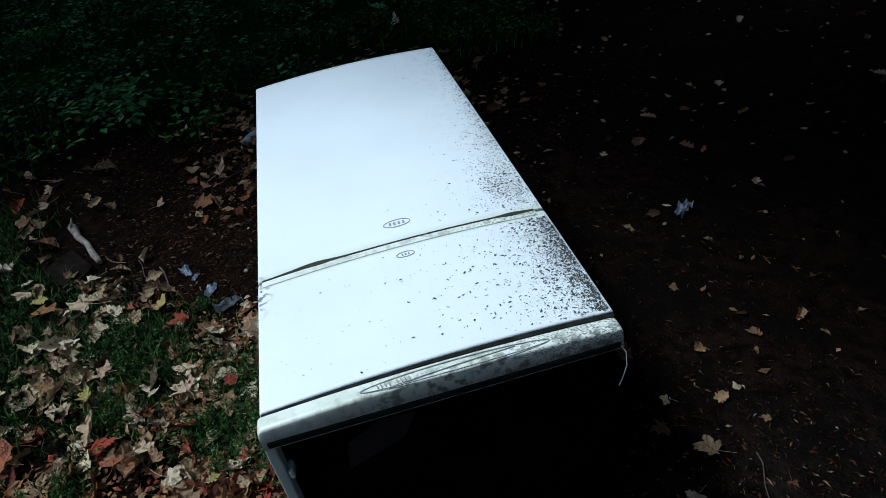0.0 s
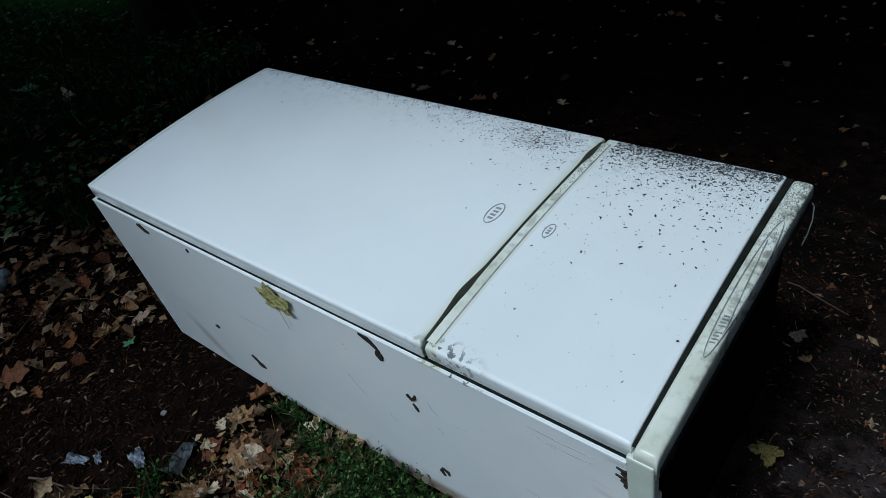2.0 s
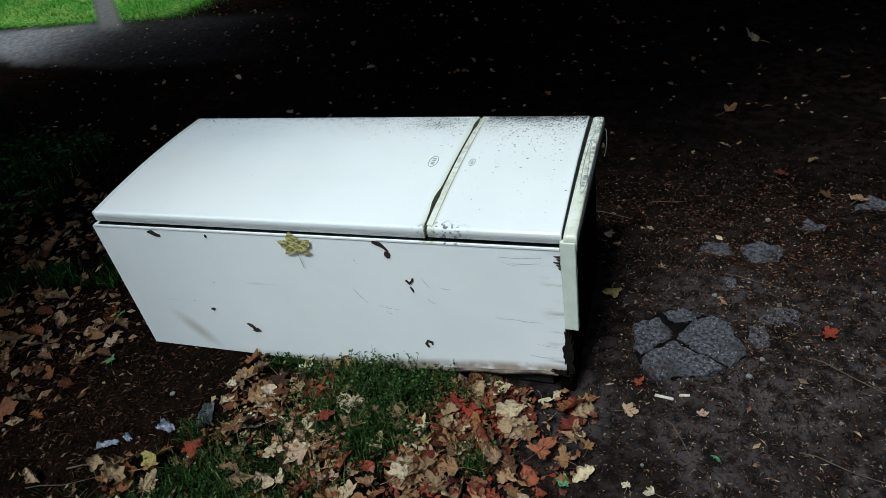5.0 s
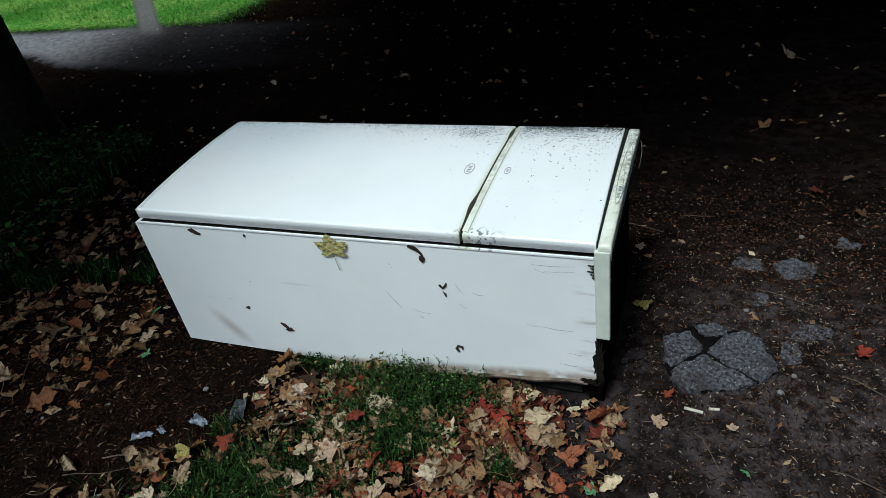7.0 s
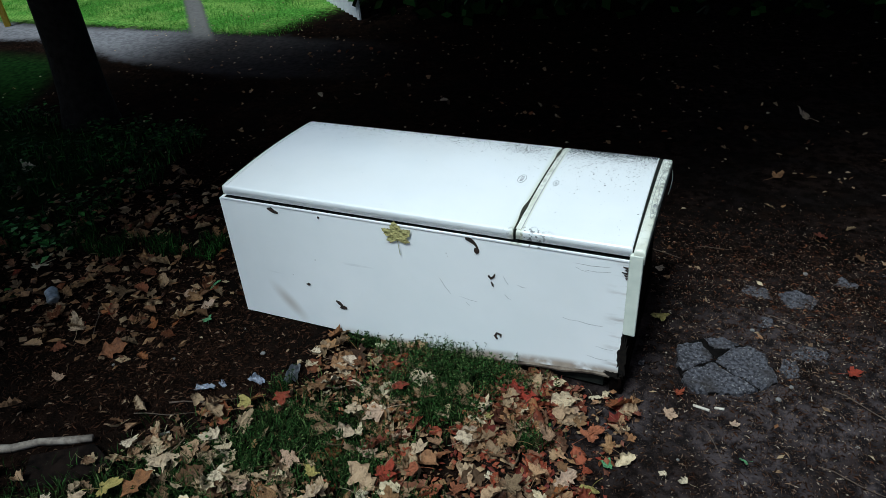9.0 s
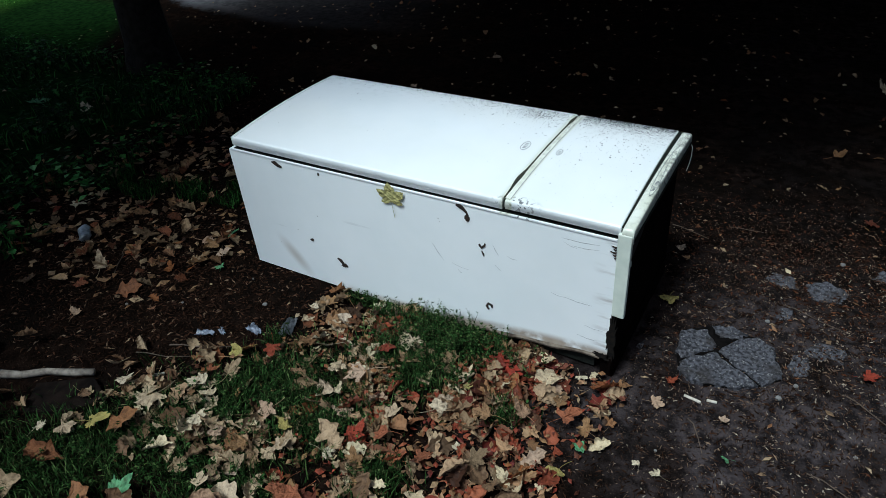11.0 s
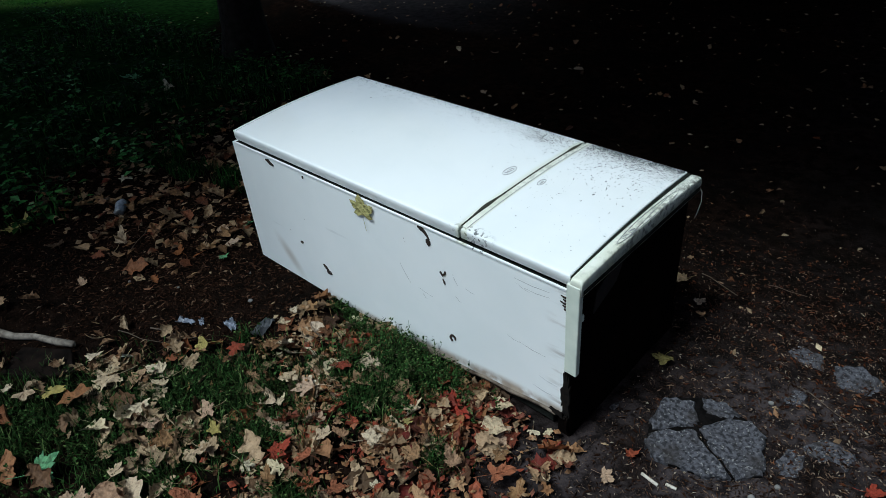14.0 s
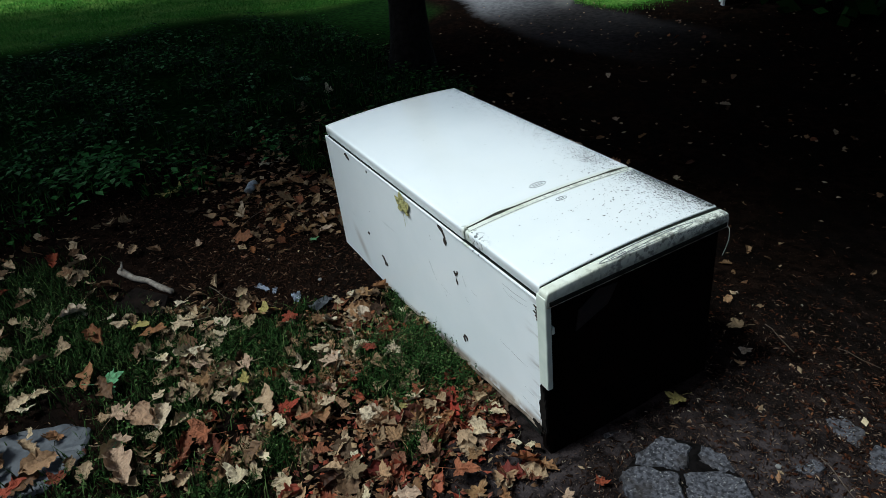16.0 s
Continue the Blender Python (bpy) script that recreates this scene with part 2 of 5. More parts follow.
M_LEAF_G = leaf_mat("green_leaf", [(0.0, (0.10, 0.28, 0.13)), (1.0, (0.16, 0.34, 0.17))], False)
M_LEAF_Y = leaf_mat("yellow_leaf", [(0.0, (0.34, 0.28, 0.09)), (1.0, (0.28, 0.24, 0.09))], False)
M_LEAF_STUCK = leaf_mat("pale_yellow_leaf", [(0.0, (0.46, 0.42, 0.17)), (1.0, (0.44, 0.40, 0.18))], False)
M_SCRAPS = leaf_mat("leaf_litter", AUTUMN, True)
M_SCRAPS_P = leaf_mat("pale_litter", [(0.0, (0.38, 0.28, 0.17)), (0.3, (0.10, 0.05, 0.025)), (0.55, (0.36, 0.27, 0.17)), (0.75, (0.22, 0.10, 0.045)), (1.0, (0.52, 0.43, 0.28))], True)
M_SCRAPS_R = leaf_mat("red_litter", RED, True)
M_CHIPS = leaf_mat("wood_chips", [(0.0, (0.006, 0.003, 0.002)), (0.6, (0.026, 0.012, 0.007)), (0.9, (0.075, 0.036, 0.022)), (1.0, (0.26, 0.18, 0.12))], True, 0.02)
M_CRUMBS = leaf_mat("leaf_crumbs", [(0.0, (0.006, 0.003, 0.002)), (0.6, (0.028, 0.010, 0.006)), (0.88, (0.075, 0.025, 0.012)), (1.0, (0.20, 0.09, 0.045))], True, 0.02)
M_CHIPS_L = leaf_mat("pale_chips", [(0.0, (0.012, 0.008, 0.007)), (0.5, (0.045, 0.028, 0.022)), (0.85, (0.16, 0.11, 0.08)), (1.0, (0.38, 0.32, 0.25))], True, 0.02)
M_GRASS = leaf_mat("grass_blades", [(0.0, (0.003, 0.008, 0.002)), (0.6, (0.012, 0.034, 0.008)), (0.88, (0.034, 0.082, 0.022)), (1.0, (0.12, 0.17, 0.06))], True, 0.02)
# weed greens come as a shaded and a lit copy, light in the colour
M_WEED = leaf_mat("shaded_weed_leaves", [(0.0, (0.001, 0.007, 0.001)), (0.7, (0.006, 0.034, 0.006)), (1.0, (0.05, 0.16, 0.035))], True, 0.02)
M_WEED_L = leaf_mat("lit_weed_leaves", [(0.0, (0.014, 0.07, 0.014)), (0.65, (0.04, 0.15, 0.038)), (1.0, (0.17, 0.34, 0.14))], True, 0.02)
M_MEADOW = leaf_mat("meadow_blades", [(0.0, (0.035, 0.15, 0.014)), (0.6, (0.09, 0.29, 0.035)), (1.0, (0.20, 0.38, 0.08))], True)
M_CROWN = leaf_mat("crown_leaves", [(0.0, (0.03, 0.06, 0.015)), (0.6, (0.05, 0.09, 0.02)), (1.0, (0.12, 0.12, 0.03))], True)


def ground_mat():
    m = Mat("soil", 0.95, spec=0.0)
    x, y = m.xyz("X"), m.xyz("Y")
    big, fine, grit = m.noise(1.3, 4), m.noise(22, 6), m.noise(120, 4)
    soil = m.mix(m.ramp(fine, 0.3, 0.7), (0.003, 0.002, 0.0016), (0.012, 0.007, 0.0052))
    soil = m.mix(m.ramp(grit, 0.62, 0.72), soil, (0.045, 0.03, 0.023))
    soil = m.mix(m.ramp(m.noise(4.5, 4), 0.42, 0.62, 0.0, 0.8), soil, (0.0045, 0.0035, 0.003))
    # trodden grey earth on the path side, faded back in y as painted shade
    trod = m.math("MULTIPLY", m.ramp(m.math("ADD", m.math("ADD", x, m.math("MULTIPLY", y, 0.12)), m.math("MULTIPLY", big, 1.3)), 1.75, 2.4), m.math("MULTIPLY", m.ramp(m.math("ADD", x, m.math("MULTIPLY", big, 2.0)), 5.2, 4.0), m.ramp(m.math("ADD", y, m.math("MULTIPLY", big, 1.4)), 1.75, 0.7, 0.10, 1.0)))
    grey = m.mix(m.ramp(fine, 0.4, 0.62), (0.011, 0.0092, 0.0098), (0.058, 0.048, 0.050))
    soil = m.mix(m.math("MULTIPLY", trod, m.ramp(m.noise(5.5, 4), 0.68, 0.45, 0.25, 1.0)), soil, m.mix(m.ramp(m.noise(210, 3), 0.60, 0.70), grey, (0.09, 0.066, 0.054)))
    # the pale track that crosses behind the tree, its shaded end painted dark
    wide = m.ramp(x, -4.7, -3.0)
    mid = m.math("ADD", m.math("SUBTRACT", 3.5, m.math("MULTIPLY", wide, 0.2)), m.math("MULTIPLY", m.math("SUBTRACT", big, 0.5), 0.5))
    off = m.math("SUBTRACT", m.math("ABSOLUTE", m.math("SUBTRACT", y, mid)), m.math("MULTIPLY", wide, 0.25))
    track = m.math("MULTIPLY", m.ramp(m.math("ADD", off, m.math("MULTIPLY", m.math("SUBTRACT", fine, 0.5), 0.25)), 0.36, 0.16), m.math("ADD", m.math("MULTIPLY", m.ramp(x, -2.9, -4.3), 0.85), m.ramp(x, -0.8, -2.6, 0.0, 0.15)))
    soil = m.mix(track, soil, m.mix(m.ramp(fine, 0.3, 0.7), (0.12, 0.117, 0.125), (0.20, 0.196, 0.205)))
    trail = m.math("ABSOLUTE", m.math("ADD", m.math("ADD", x, 3.68), m.math("MULTIPLY", m.math("SUBTRACT", y, 4.07), 0.93)))
    tr = m.math("MULTIPLY", m.ramp(m.math("ADD", trail, m.math("MULTIPLY", m.math("SUBTRACT", fine, 0.5), 0.12)), 0.17, 0.08), m.ramp(y, 3.5, 3.8))
    # turf under the grass, with the shade of the trees in the darker green
    west = m.ramp(m.math("ADD", x, m.math("MULTIPLY", big, 0.8)), -0.9, -1.6)
    south = m.ramp(m.math("ADD", y, m.math("MULTIPLY", m.ramp(x, -3.0, -4.4), -1.4)), 1.6, 1.2)
    # lawn colour stops at the right and west, in place of shade there
    north = m.math("MULTIPLY", m.ramp(m.math("ADD", y, m.math("MULTIPLY", m.math("SUBTRACT", fine, 0.5), 0.3)), 3.72, 3.95), m.ramp(m.math("ADD", m.math("SUBTRACT", x, m.math("SUBTRACT", m.math("MULTIPLY", y, 0.25), 3.75)), m.math("MULTIPLY", m.math("SUBTRACT", fine, 0.5), 0.8)), 0.35, -0.2))
    turf = m.math("MAXIMUM", m.math("MAXIMUM", m.math("MULTIPLY", west, south), m.math("MAXIMUM", m.ramp(m.math("ADD", y, m.math("MULTIPLY", big, 1.5)), -1.0, -2.0), m.ramp(m.math("ADD", x, m.math("MULTIPLY", big, 2.0)), 4.6, 5.8))), m.math("MULTIPLY", north, m.math("SUBTRACT", 1.0, tr)))
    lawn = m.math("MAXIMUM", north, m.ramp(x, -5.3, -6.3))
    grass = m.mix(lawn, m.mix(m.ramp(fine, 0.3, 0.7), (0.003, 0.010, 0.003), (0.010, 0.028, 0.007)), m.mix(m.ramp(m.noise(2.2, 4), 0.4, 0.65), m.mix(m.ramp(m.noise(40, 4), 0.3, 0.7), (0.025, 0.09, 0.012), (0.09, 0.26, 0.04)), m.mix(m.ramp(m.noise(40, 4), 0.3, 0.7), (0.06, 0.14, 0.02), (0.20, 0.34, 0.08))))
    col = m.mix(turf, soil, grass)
    col = m.mix(tr, col, m.mix(fine, (0.07, 0.067, 0.064), (0.16, 0.155, 0.15)))
    m.base(col)
    m.bump(m.math("ADD", m.math("MULTIPLY", fine, 0.8), m.math("MULTIPLY", grit, 0.5)), 0.9, 0.012)
    return m.mat


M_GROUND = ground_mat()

# ---- mesh helpers ----
rng = np.random.default_rng(7)
random.seed(7)


def link_mesh(name, bm, mat):
    me = bpy.data.meshes.new(name)
    bm.normal_update()
    bm.to_mesh(me)
    bm.free()
    me.materials.append(mat)
    return new(name, me)


def part(name, bm, mat, parent, label=""):
    ob = link_mesh(name, bm, mat)
    ob.parent = parent
    ob.matrix_parent_inverse = parent.matrix_basis.inverted() if parent.parent is None else Matrix()
    return tagged(ob, label)


def smooth(ob, on=True):
    for p in ob.data.polygons:
        p.use_smooth = on
    return ob


def empty(name, at):
    e = new(name)
    e.matrix_basis = Matrix.Translation(at)
    return e


def box(x0, x1, y0, y1, z0, z1, bevel=0.0, seg=2, bm=None):
    bm = bm or bmesh.new()
    r = bmesh.ops.create_cube(bm, size=1, matrix=Matrix.Translation(((x0 + x1) / 2, (y0 + y1) / 2, (z0 + z1) / 2)) @ Matrix.Diagonal((x1 - x0, y1 - y0, z1 - z0, 1)))
    if bevel:
        edges = list({e for v in r["verts"] for e in v.link_edges})
        bmesh.ops.bevel(bm, geom=edges, offset=bevel, segments=seg, profile=0.5, affect="EDGES")
    return bm


def prism(points, axis, lo, hi, bevel=0.0, bm=None):
    """A polygon pushed out along an axis. points are in the other two axes, in order."""
    bm = bm or bmesh.new()

    def at(p, d):
        v = list(p)
        v.insert("xyz".index(axis), d)
        return v
    a = [bm.verts.new(at(p, lo)) for p in points]
    b = [bm.verts.new(at(p, hi)) for p in points]
    n = len(points)
    fs = [bm.faces.new(a), bm.faces.new(b[::-1])]
    fs += [bm.faces.new((a[i], b[i], b[(i + 1) % n], a[(i + 1) % n])) for i in range(n)]
    bmesh.ops.recalc_face_normals(bm, faces=fs)
    if bevel:
        bmesh.ops.bevel(bm, geom=list({e for f in fs for e in f.edges}), offset=bevel, segments=2, profile=0.5, affect="EDGES")
    return bm


def tube(points, radii, sides=8, bm=None, wob=0.0):
    bm = bm or bmesh.new()
    rings = []
    pts = [Vector(p) for p in points]
    for i, p in enumerate(pts):
        d = (pts[min(i + 1, len(pts) - 1)] - pts[max(i - 1, 0)]).normalized()
        u = d.orthogonal().normalized() if abs(d.z) > 0.9 else d.cross(Vector((0, 0, 1))).normalized()
        w = d.cross(u)
        ring = []
        for k in range(sides):
            a = 2 * math.pi * k / sides
            r = radii[i] * (1 + wob * noise.noise(p * 9 + Vector((k, 0, 0)) * 1.7))
            ring.append(bm.verts.new(p + u * (r * math.cos(a)) + w * (r * math.sin(a))))
        rings.append(ring)
    for a, b in zip(rings, rings[1:]):
        for k in range(sides):
            bm.faces.new((a[k], a[(k + 1) % sides], b[(k + 1) % sides], b[k]))
    bm.faces.new(rings[0][::-1])
    bm.faces.new(rings[-1])
    bmesh.ops.recalc_face_normals(bm, faces=bm.faces)
    return bm


def slab(x0, x1, y0, y1, zb, zt, bulge, r, far_x=None):
    """A door leaf: convex across y, with rounded edges. far_x: where the far side's end lies, if not at x1."""
    def grid(a, b, n):
        e = [0, 0.12, 0.3, 0.55, 0.8, 1.0, 1.3]
        c = [a + r * k for k in e] + [a + r * 1.3 + (b - a - 2.6 * r) * (i + 1) / (n + 1) for i in range(n)]
        return c + [b - r * k for k in reversed(e)]
    xs, ys = grid(x0, x1, 14), grid(y0, y1, 16)

    def drop(d):
        return 0 if d >= r else r - math.sqrt(max(0, r * r - (r - d) ** 2))
    bm = bmesh.new()
    top = []
    for x in xs:
        row = []
        for y in ys:
            t = (y - y0) / (y1 - y0)
            xx = x + ((far_x - x1) * t * (x - x0) / (x1 - x0) if far_x else 0)
            z = zt + bulge * (1 - (2 * t - 1) ** 2) - drop(min(y - y0, y1 - y)) - 0.6 * drop(min(x - x0, x1 - x))
            row.append(bm.verts.new((xx, y, z)))
        top.append(row)
    for a, b in zip(top, top[1:]):
        for k in range(len(ys) - 1):
            bm.faces.new((a[k], b[k], b[k + 1], a[k + 1]))
    rim = [r[0] for r in top] + top[-1][1:] + [r[-1] for r in reversed(top[:-1])] + top[0][-2:0:-1]
    low = [bm.verts.new((v.co.x, v.co.y, zb)) for v in rim]
    n = len(rim)
    for i in range(n):
        bm.faces.new((rim[i], low[i], low[(i + 1) % n], rim[(i + 1) % n]))
    bm.faces.new(low[::-1])
    bmesh.ops.recalc_face_normals(bm, faces=bm.faces)
    return bm


def stuff(name, verts, faces, mat, label, category):
    me = bpy.data.meshes.new(name)
    me.from_pydata([tuple(v) for v in verts], [], faces)
    me.materials.append(mat)
    return tagged(new(name, me), label, category, kind="stuff")


# ---- ground ----
def gz(x, y):
    """The ground's height: it rises a little towards the grass and sinks behind the refrigerator."""
    s = min(max((y - 0.35) / 1.6, 0), 1)
    z = -0.17 * s * s * (3 - 2 * s)
    s = min(max((-y - 0.25) / 1.2, 0), 1)
    z += 0.05 * s * s * (3 - 2 * s)
    n = noise.noise(Vector((x * 3.1, y * 3.1, 0))) * 0.010 + noise.noise(Vector((x * 11, y * 11, 4))) * 0.005
    if -0.1 < x < 1.42 and -0.06 < y < 0.65:
        n -= 0.012
    return z + n


def spread(lo, hi, step, far, grow=1.28):
    c = list(np.arange(lo, hi + 1e-6, step))
    d, a = step, lo
    left = []
    while a > -far:
        d *= grow
        a -= d
        left.append(a)
    d, a = step, hi
    right = []
    while a < far:
        d *= grow
        a += d
        right.append(a)
    return left[::-1] + c + right


gx, gy = spread(-2.0, 2.6, 0.035, 400), spread(-1.8, 2.2, 0.035, 400)
gv = [(x, y, gz(x, y)) for x in gx for y in gy]
W_ = len(gy)
gf = [(i * W_ + j, (i + 1) * W_ + j, (i + 1) * W_ + j + 1, i * W_ + j + 1) for i in range(len(gx) - 1) for j in range(W_ - 1)]
ground_me = bpy.data.meshes.new("ground")
ground_me.from_pydata(gv, [], gf)
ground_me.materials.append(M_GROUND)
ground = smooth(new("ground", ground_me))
tagged(ground, "dark soil with shade in its colour, patches of turf and a pale trodden track", "ground", kind="structure")

# ---- refrigerator ----
FW = 0.574
BT = 0.486
fridge = tagged(empty("refrigerator", (0.67, FW / 2, 0)), "dirty white two-door refrigerator lying on its back on the soil", "refrigerator")


def side_low(x):
    return 0.0 if x < 0.5 else 0.080 * ((x - 0.5) / 0.846) ** 1.3


def fridge_body():
    bm = bmesh.new()
    xs = [-0.033 + 1.379 * i / 24 for i in range(25)]
    # near skin with its raised rear edge, a little folded along the top
    for y0, y1 in ((0.0, 0.02), (FW - 0.02, FW)):
        lows = [side_low(x) for x in xs]
        pts = [(x + (-0.006 if i == 0 else 0), z) for i, (x, z) in enumerate(zip(xs, lows))]
        pts += [(1.346, BT + 0.004), (-0.028, BT - 0.001)]
        prism(pts, "y", y0, y1, 0.0, bm)
    box(-0.033, -0.013, 0.021, FW - 0.021, 0.0, BT - 0.004, 0, 1, bm)
    box(-0.012, 1.341, 0.021, FW - 0.021, BT - 0.03, BT - 0.004, 0, 1, bm)
    return bm


part("body", fridge_body(), M_SIDE, fridge)
part("lip", prism([(-0.02, BT - 0.001), (1.345, BT + 0.0035), (1.345, BT + 0.008), (-0.02, BT + 0.003)], "y", -0.0025, 0.0035), M_DOOR, fridge, "folded white edge along the body")
# black strip laid over the white edge to draw the shade of the gap
part("gap_shade", prism([(-0.01, BT - 0.001), (1.344, BT + 0.0035), (1.344, BT + 0.0072), (-0.01, BT + 0.0024)], "y", 0.0040, 0.0210), M_GAP, fridge, "black strip drawing the shade of the door gap")
part("rear_panel", prism([(-0.02, 0.008), (0.5, 0.01), (1.30, 0.0), (1.30, 0.09), (0.9, 0.05), (0.5, 0.03), (-0.02, 0.03)], "y", 0.022, FW - 0.022), M_GAP, fridge, "black rear panel")
part("rear_rim", tube([(0.62 + 0.7 * i / 14, 0.010, side_low(0.62 + 0.7 * i / 14) - 0.004 - 0.008 * math.sin(i)**2) for i in range(15)], [0.013] * 15, 8), M_RUSTRIM, fridge, "rolled rusty rear edge")
part("gap_liner", box(0.006, 1.355, 0.022, FW - 0.022, BT - 0.002, 0.509), M_GAP, fridge, "dark filler for the shade in the door gap")
def bulged(y, up=0.0):
    t = (y - 0.002) / (FW - 0.004)
    return 0.534 + 0.012 * (1 - (2 * t - 1) ** 2) + up


def ribbon(line, width, up, bm=None, surf=bulged, thick=0.0012):
    """A thin raised strip that follows a line on the doors; width may change along it."""
    bm = bm or bmesh.new()
    prev = None
    for i, (x, y) in enumerate(line):
        a, b = Vector(line[max(i - 1, 0)]), Vector(line[min(i + 1, len(line) - 1)])
        d = (b - a).normalized()
        n = Vector((-d.y, d.x)) * ((width(i / (len(line) - 1)) if callable(width) else width) / 2)
        q = [bm.verts.new((x + s * n.x, y + s * n.y, surf(y + s * n.y, up + h))) for s, h in ((-1, -thick), (-1, 0), (1, 0), (1, -thick))]
        if prev:
            for k in range(4):
                bm.faces.new((prev[k], prev[(k + 1) % 4], q[(k + 1) % 4], q[k]))
        else:
            bm.faces.new(q)
        prev = q
    bm.faces.new(prev[::-1])
    bmesh.ops.recalc_face_normals(bm, faces=bm.faces)
    return bm


large_door = smooth(part("door", slab(0.0, 1.018, 0.002, FW - 0.002, 0.502, 0.534, 0.012, 0.0055), M_DOOR, fridge, "large lower door"))
small_door = smooth(part("door", slab(1.0265, 1.351, 0.002, FW - 0.002, 0.506, 0.534, 0.012, 0.0055, far_x=1.344), M_DOOR, fridge, "small freezer door"))
part("joint", ribbon([(0.011, 0.006 + 0.562 * i / 24) for i in range(25)], 0.0016, 0.0002, None, lambda y, u: bulged(y, u)), M_MARK, large_door, "fine dark joint of the end cap")
part("end_cap", prism([(0.004 + 0.566 * i / 16, 0.5035) for i in (0, 16)] + [(0.004 + 0.566 * i / 16, 0.531 + 0.012 * (1 - (i / 8 - 1) ** 2)) for i in range(16, -1, -1)], "x", -0.007, 0.0022), M_TRIM, large_door, "pale edge strip")


def grip_width(t):
    """The seam gapes at two finger grips."""
    return 0.0042 + 0.0095 * math.exp(-((t - 0.19) / 0.07) ** 2) + 0.009 * math.exp(-((t - 0.92) / 0.05) ** 2)


ys_ = [0.012 + 0.54 * i / 40 for i in range(41)]
part("seam", ribbon([(1.0215 - 0.003 * math.exp(-((y - 0.1) / 0.06) ** 2), y) for y in ys_], grip_width, 0.001), M_GASKET, fridge, "dark mossy seam with finger grips")
part("seam", ribbon([(1.0405, y) for y in ys_], 0.0022, 0.0008), M_MARK, small_door, "thin dark joint line")
part("handle_strip", ribbon([(1.0320, y) for y in ys_], 0.0155, 0.0006), M_PANEL, small_door, "yellowed handle strip")
part("seam", ribbon([(1.3535 - 0.004 * (y / FW), 0.004 + (y - 0.012) * 0.566 / 0.54) for y in ys_], lambda t: 0.004 + 0.006 * t, -0.004), M_GAP, fridge, "black gap below the control panel")


def oval_ring(cx, cy, a, b, w, up, turn=0.0, surf=bulged):
    bm = bmesh.new()
    n = 40
    pts = []
    for i in range(n):
        t = 2 * math.pi * i / n
        for k in (-1, 1):
            u, v = (a + k * w / 2) * math.cos(t), (b + k * w / 2) * math.sin(t)
            x, y = cx + v * math.cos(turn) - u * math.sin(turn), cy + u * math.cos(turn) + v * math.sin(turn)
            pts.append((bm.verts.new((x, y, surf(y, up))), bm.verts.new((x, y, surf(y, up - 0.0015)))))
    for i in range(n):
        a0, a1, b0, b1 = pts[2 * i], pts[2 * i + 1], pts[(2 * i + 2) % (2 * n)], pts[(2 * i + 3) % (2 * n)]
        bm.faces.new((a0[0], a1[0], b1[0], b0[0]))
        bm.faces.new((a0[0], b0[0], b0[1], a0[1]))
        bm.faces.new((a1[0], a1[1], b1[1], b1[0]))
    bmesh.ops.recalc_face_normals(bm, faces=bm.faces)
    return bm


badge = part("badge", oval_ring(0.959, 0.287, 0.027, 0.0125, 0.0016, 0.0012), M_MARK, large_door, "oval grey printed badge")
for dy in (-0.0135, -0.0045, 0.0045, 0.0135):
    part("print_bar", ribbon([(0.954, 0.287 + dy), (0.964, 0.287 + dy)], 0.0045, 0.0010), M_MARK, badge)
badge = part("badge", oval_ring(1.069, 0.285, 0.017, 0.008, 0.0014, 0.0012), M_MARK, small_door, "small oval grey printed badge")
for dy in (-0.006, 0.0, 0.006):
    part("print_bar", ribbon([(1.066, 0.285 + dy), (1.072, 0.285 + dy)], 0.003, 0.0010), M_MARK, badge)



def dirt_flecks(n, place, size, seed):
    """Flat crumbs of dirt dried onto the paint, each with a ragged outline of its own."""
    r = random.Random(seed)
    verts, faces = [], []
    while n:
        x, y = place(r)
        if not 0.006 < y < FW - 0.006:
            continue
        n -= 1
        s_ = size[0] + (size[1] - size[0]) * r.random() ** 3.0
        a, k = r.choice((0.7, 2.3, 2.3, 0.1)) + r.gauss(0, 0.45), r.uniform(0.2, 0.6)
        b, m_ = len(verts), r.choice((5, 6, 7))
        for i in range(m_):
            t = 2 * math.pi * i / m_
            q = s_ * r.uniform(0.55, 1.15)
            u, v = q * math.cos(t), k * q * math.sin(t)
            px, py = x + u * math.cos(a) - v * math.sin(a), y + u * math.sin(a) + v * math.cos(a)
            verts.append((px, py, bulged(py, 0.0007)))
        faces.append(tuple(range(b, b + m_)))
    bm = bmesh.new()
    me = bpy.data.meshes.new("flecks")
    me.from_pydata(verts, [], faces)
    bm.from_mesh(me)
    bpy.data.meshes.remove(me)
    return bm


def large_flecks(r):
    x = r.choice((r.uniform(0.03, 1.005), r.triangular(0.45, 1.005, 0.98)))
    return x, FW - 0.008 - r.expovariate(1 / (0.010 + 0.045 * x ** 3))


def blot_flecks(r):
    return min(r.gauss(0.905, 0.04), 1.005), r.gauss(0.515, 0.022)


def small_flecks(r):
    return r.uniform(1.05, 1.34), FW - 0.008 - r.expovariate(1 / (0.024 if r.random() < 0.72 else 0.09))


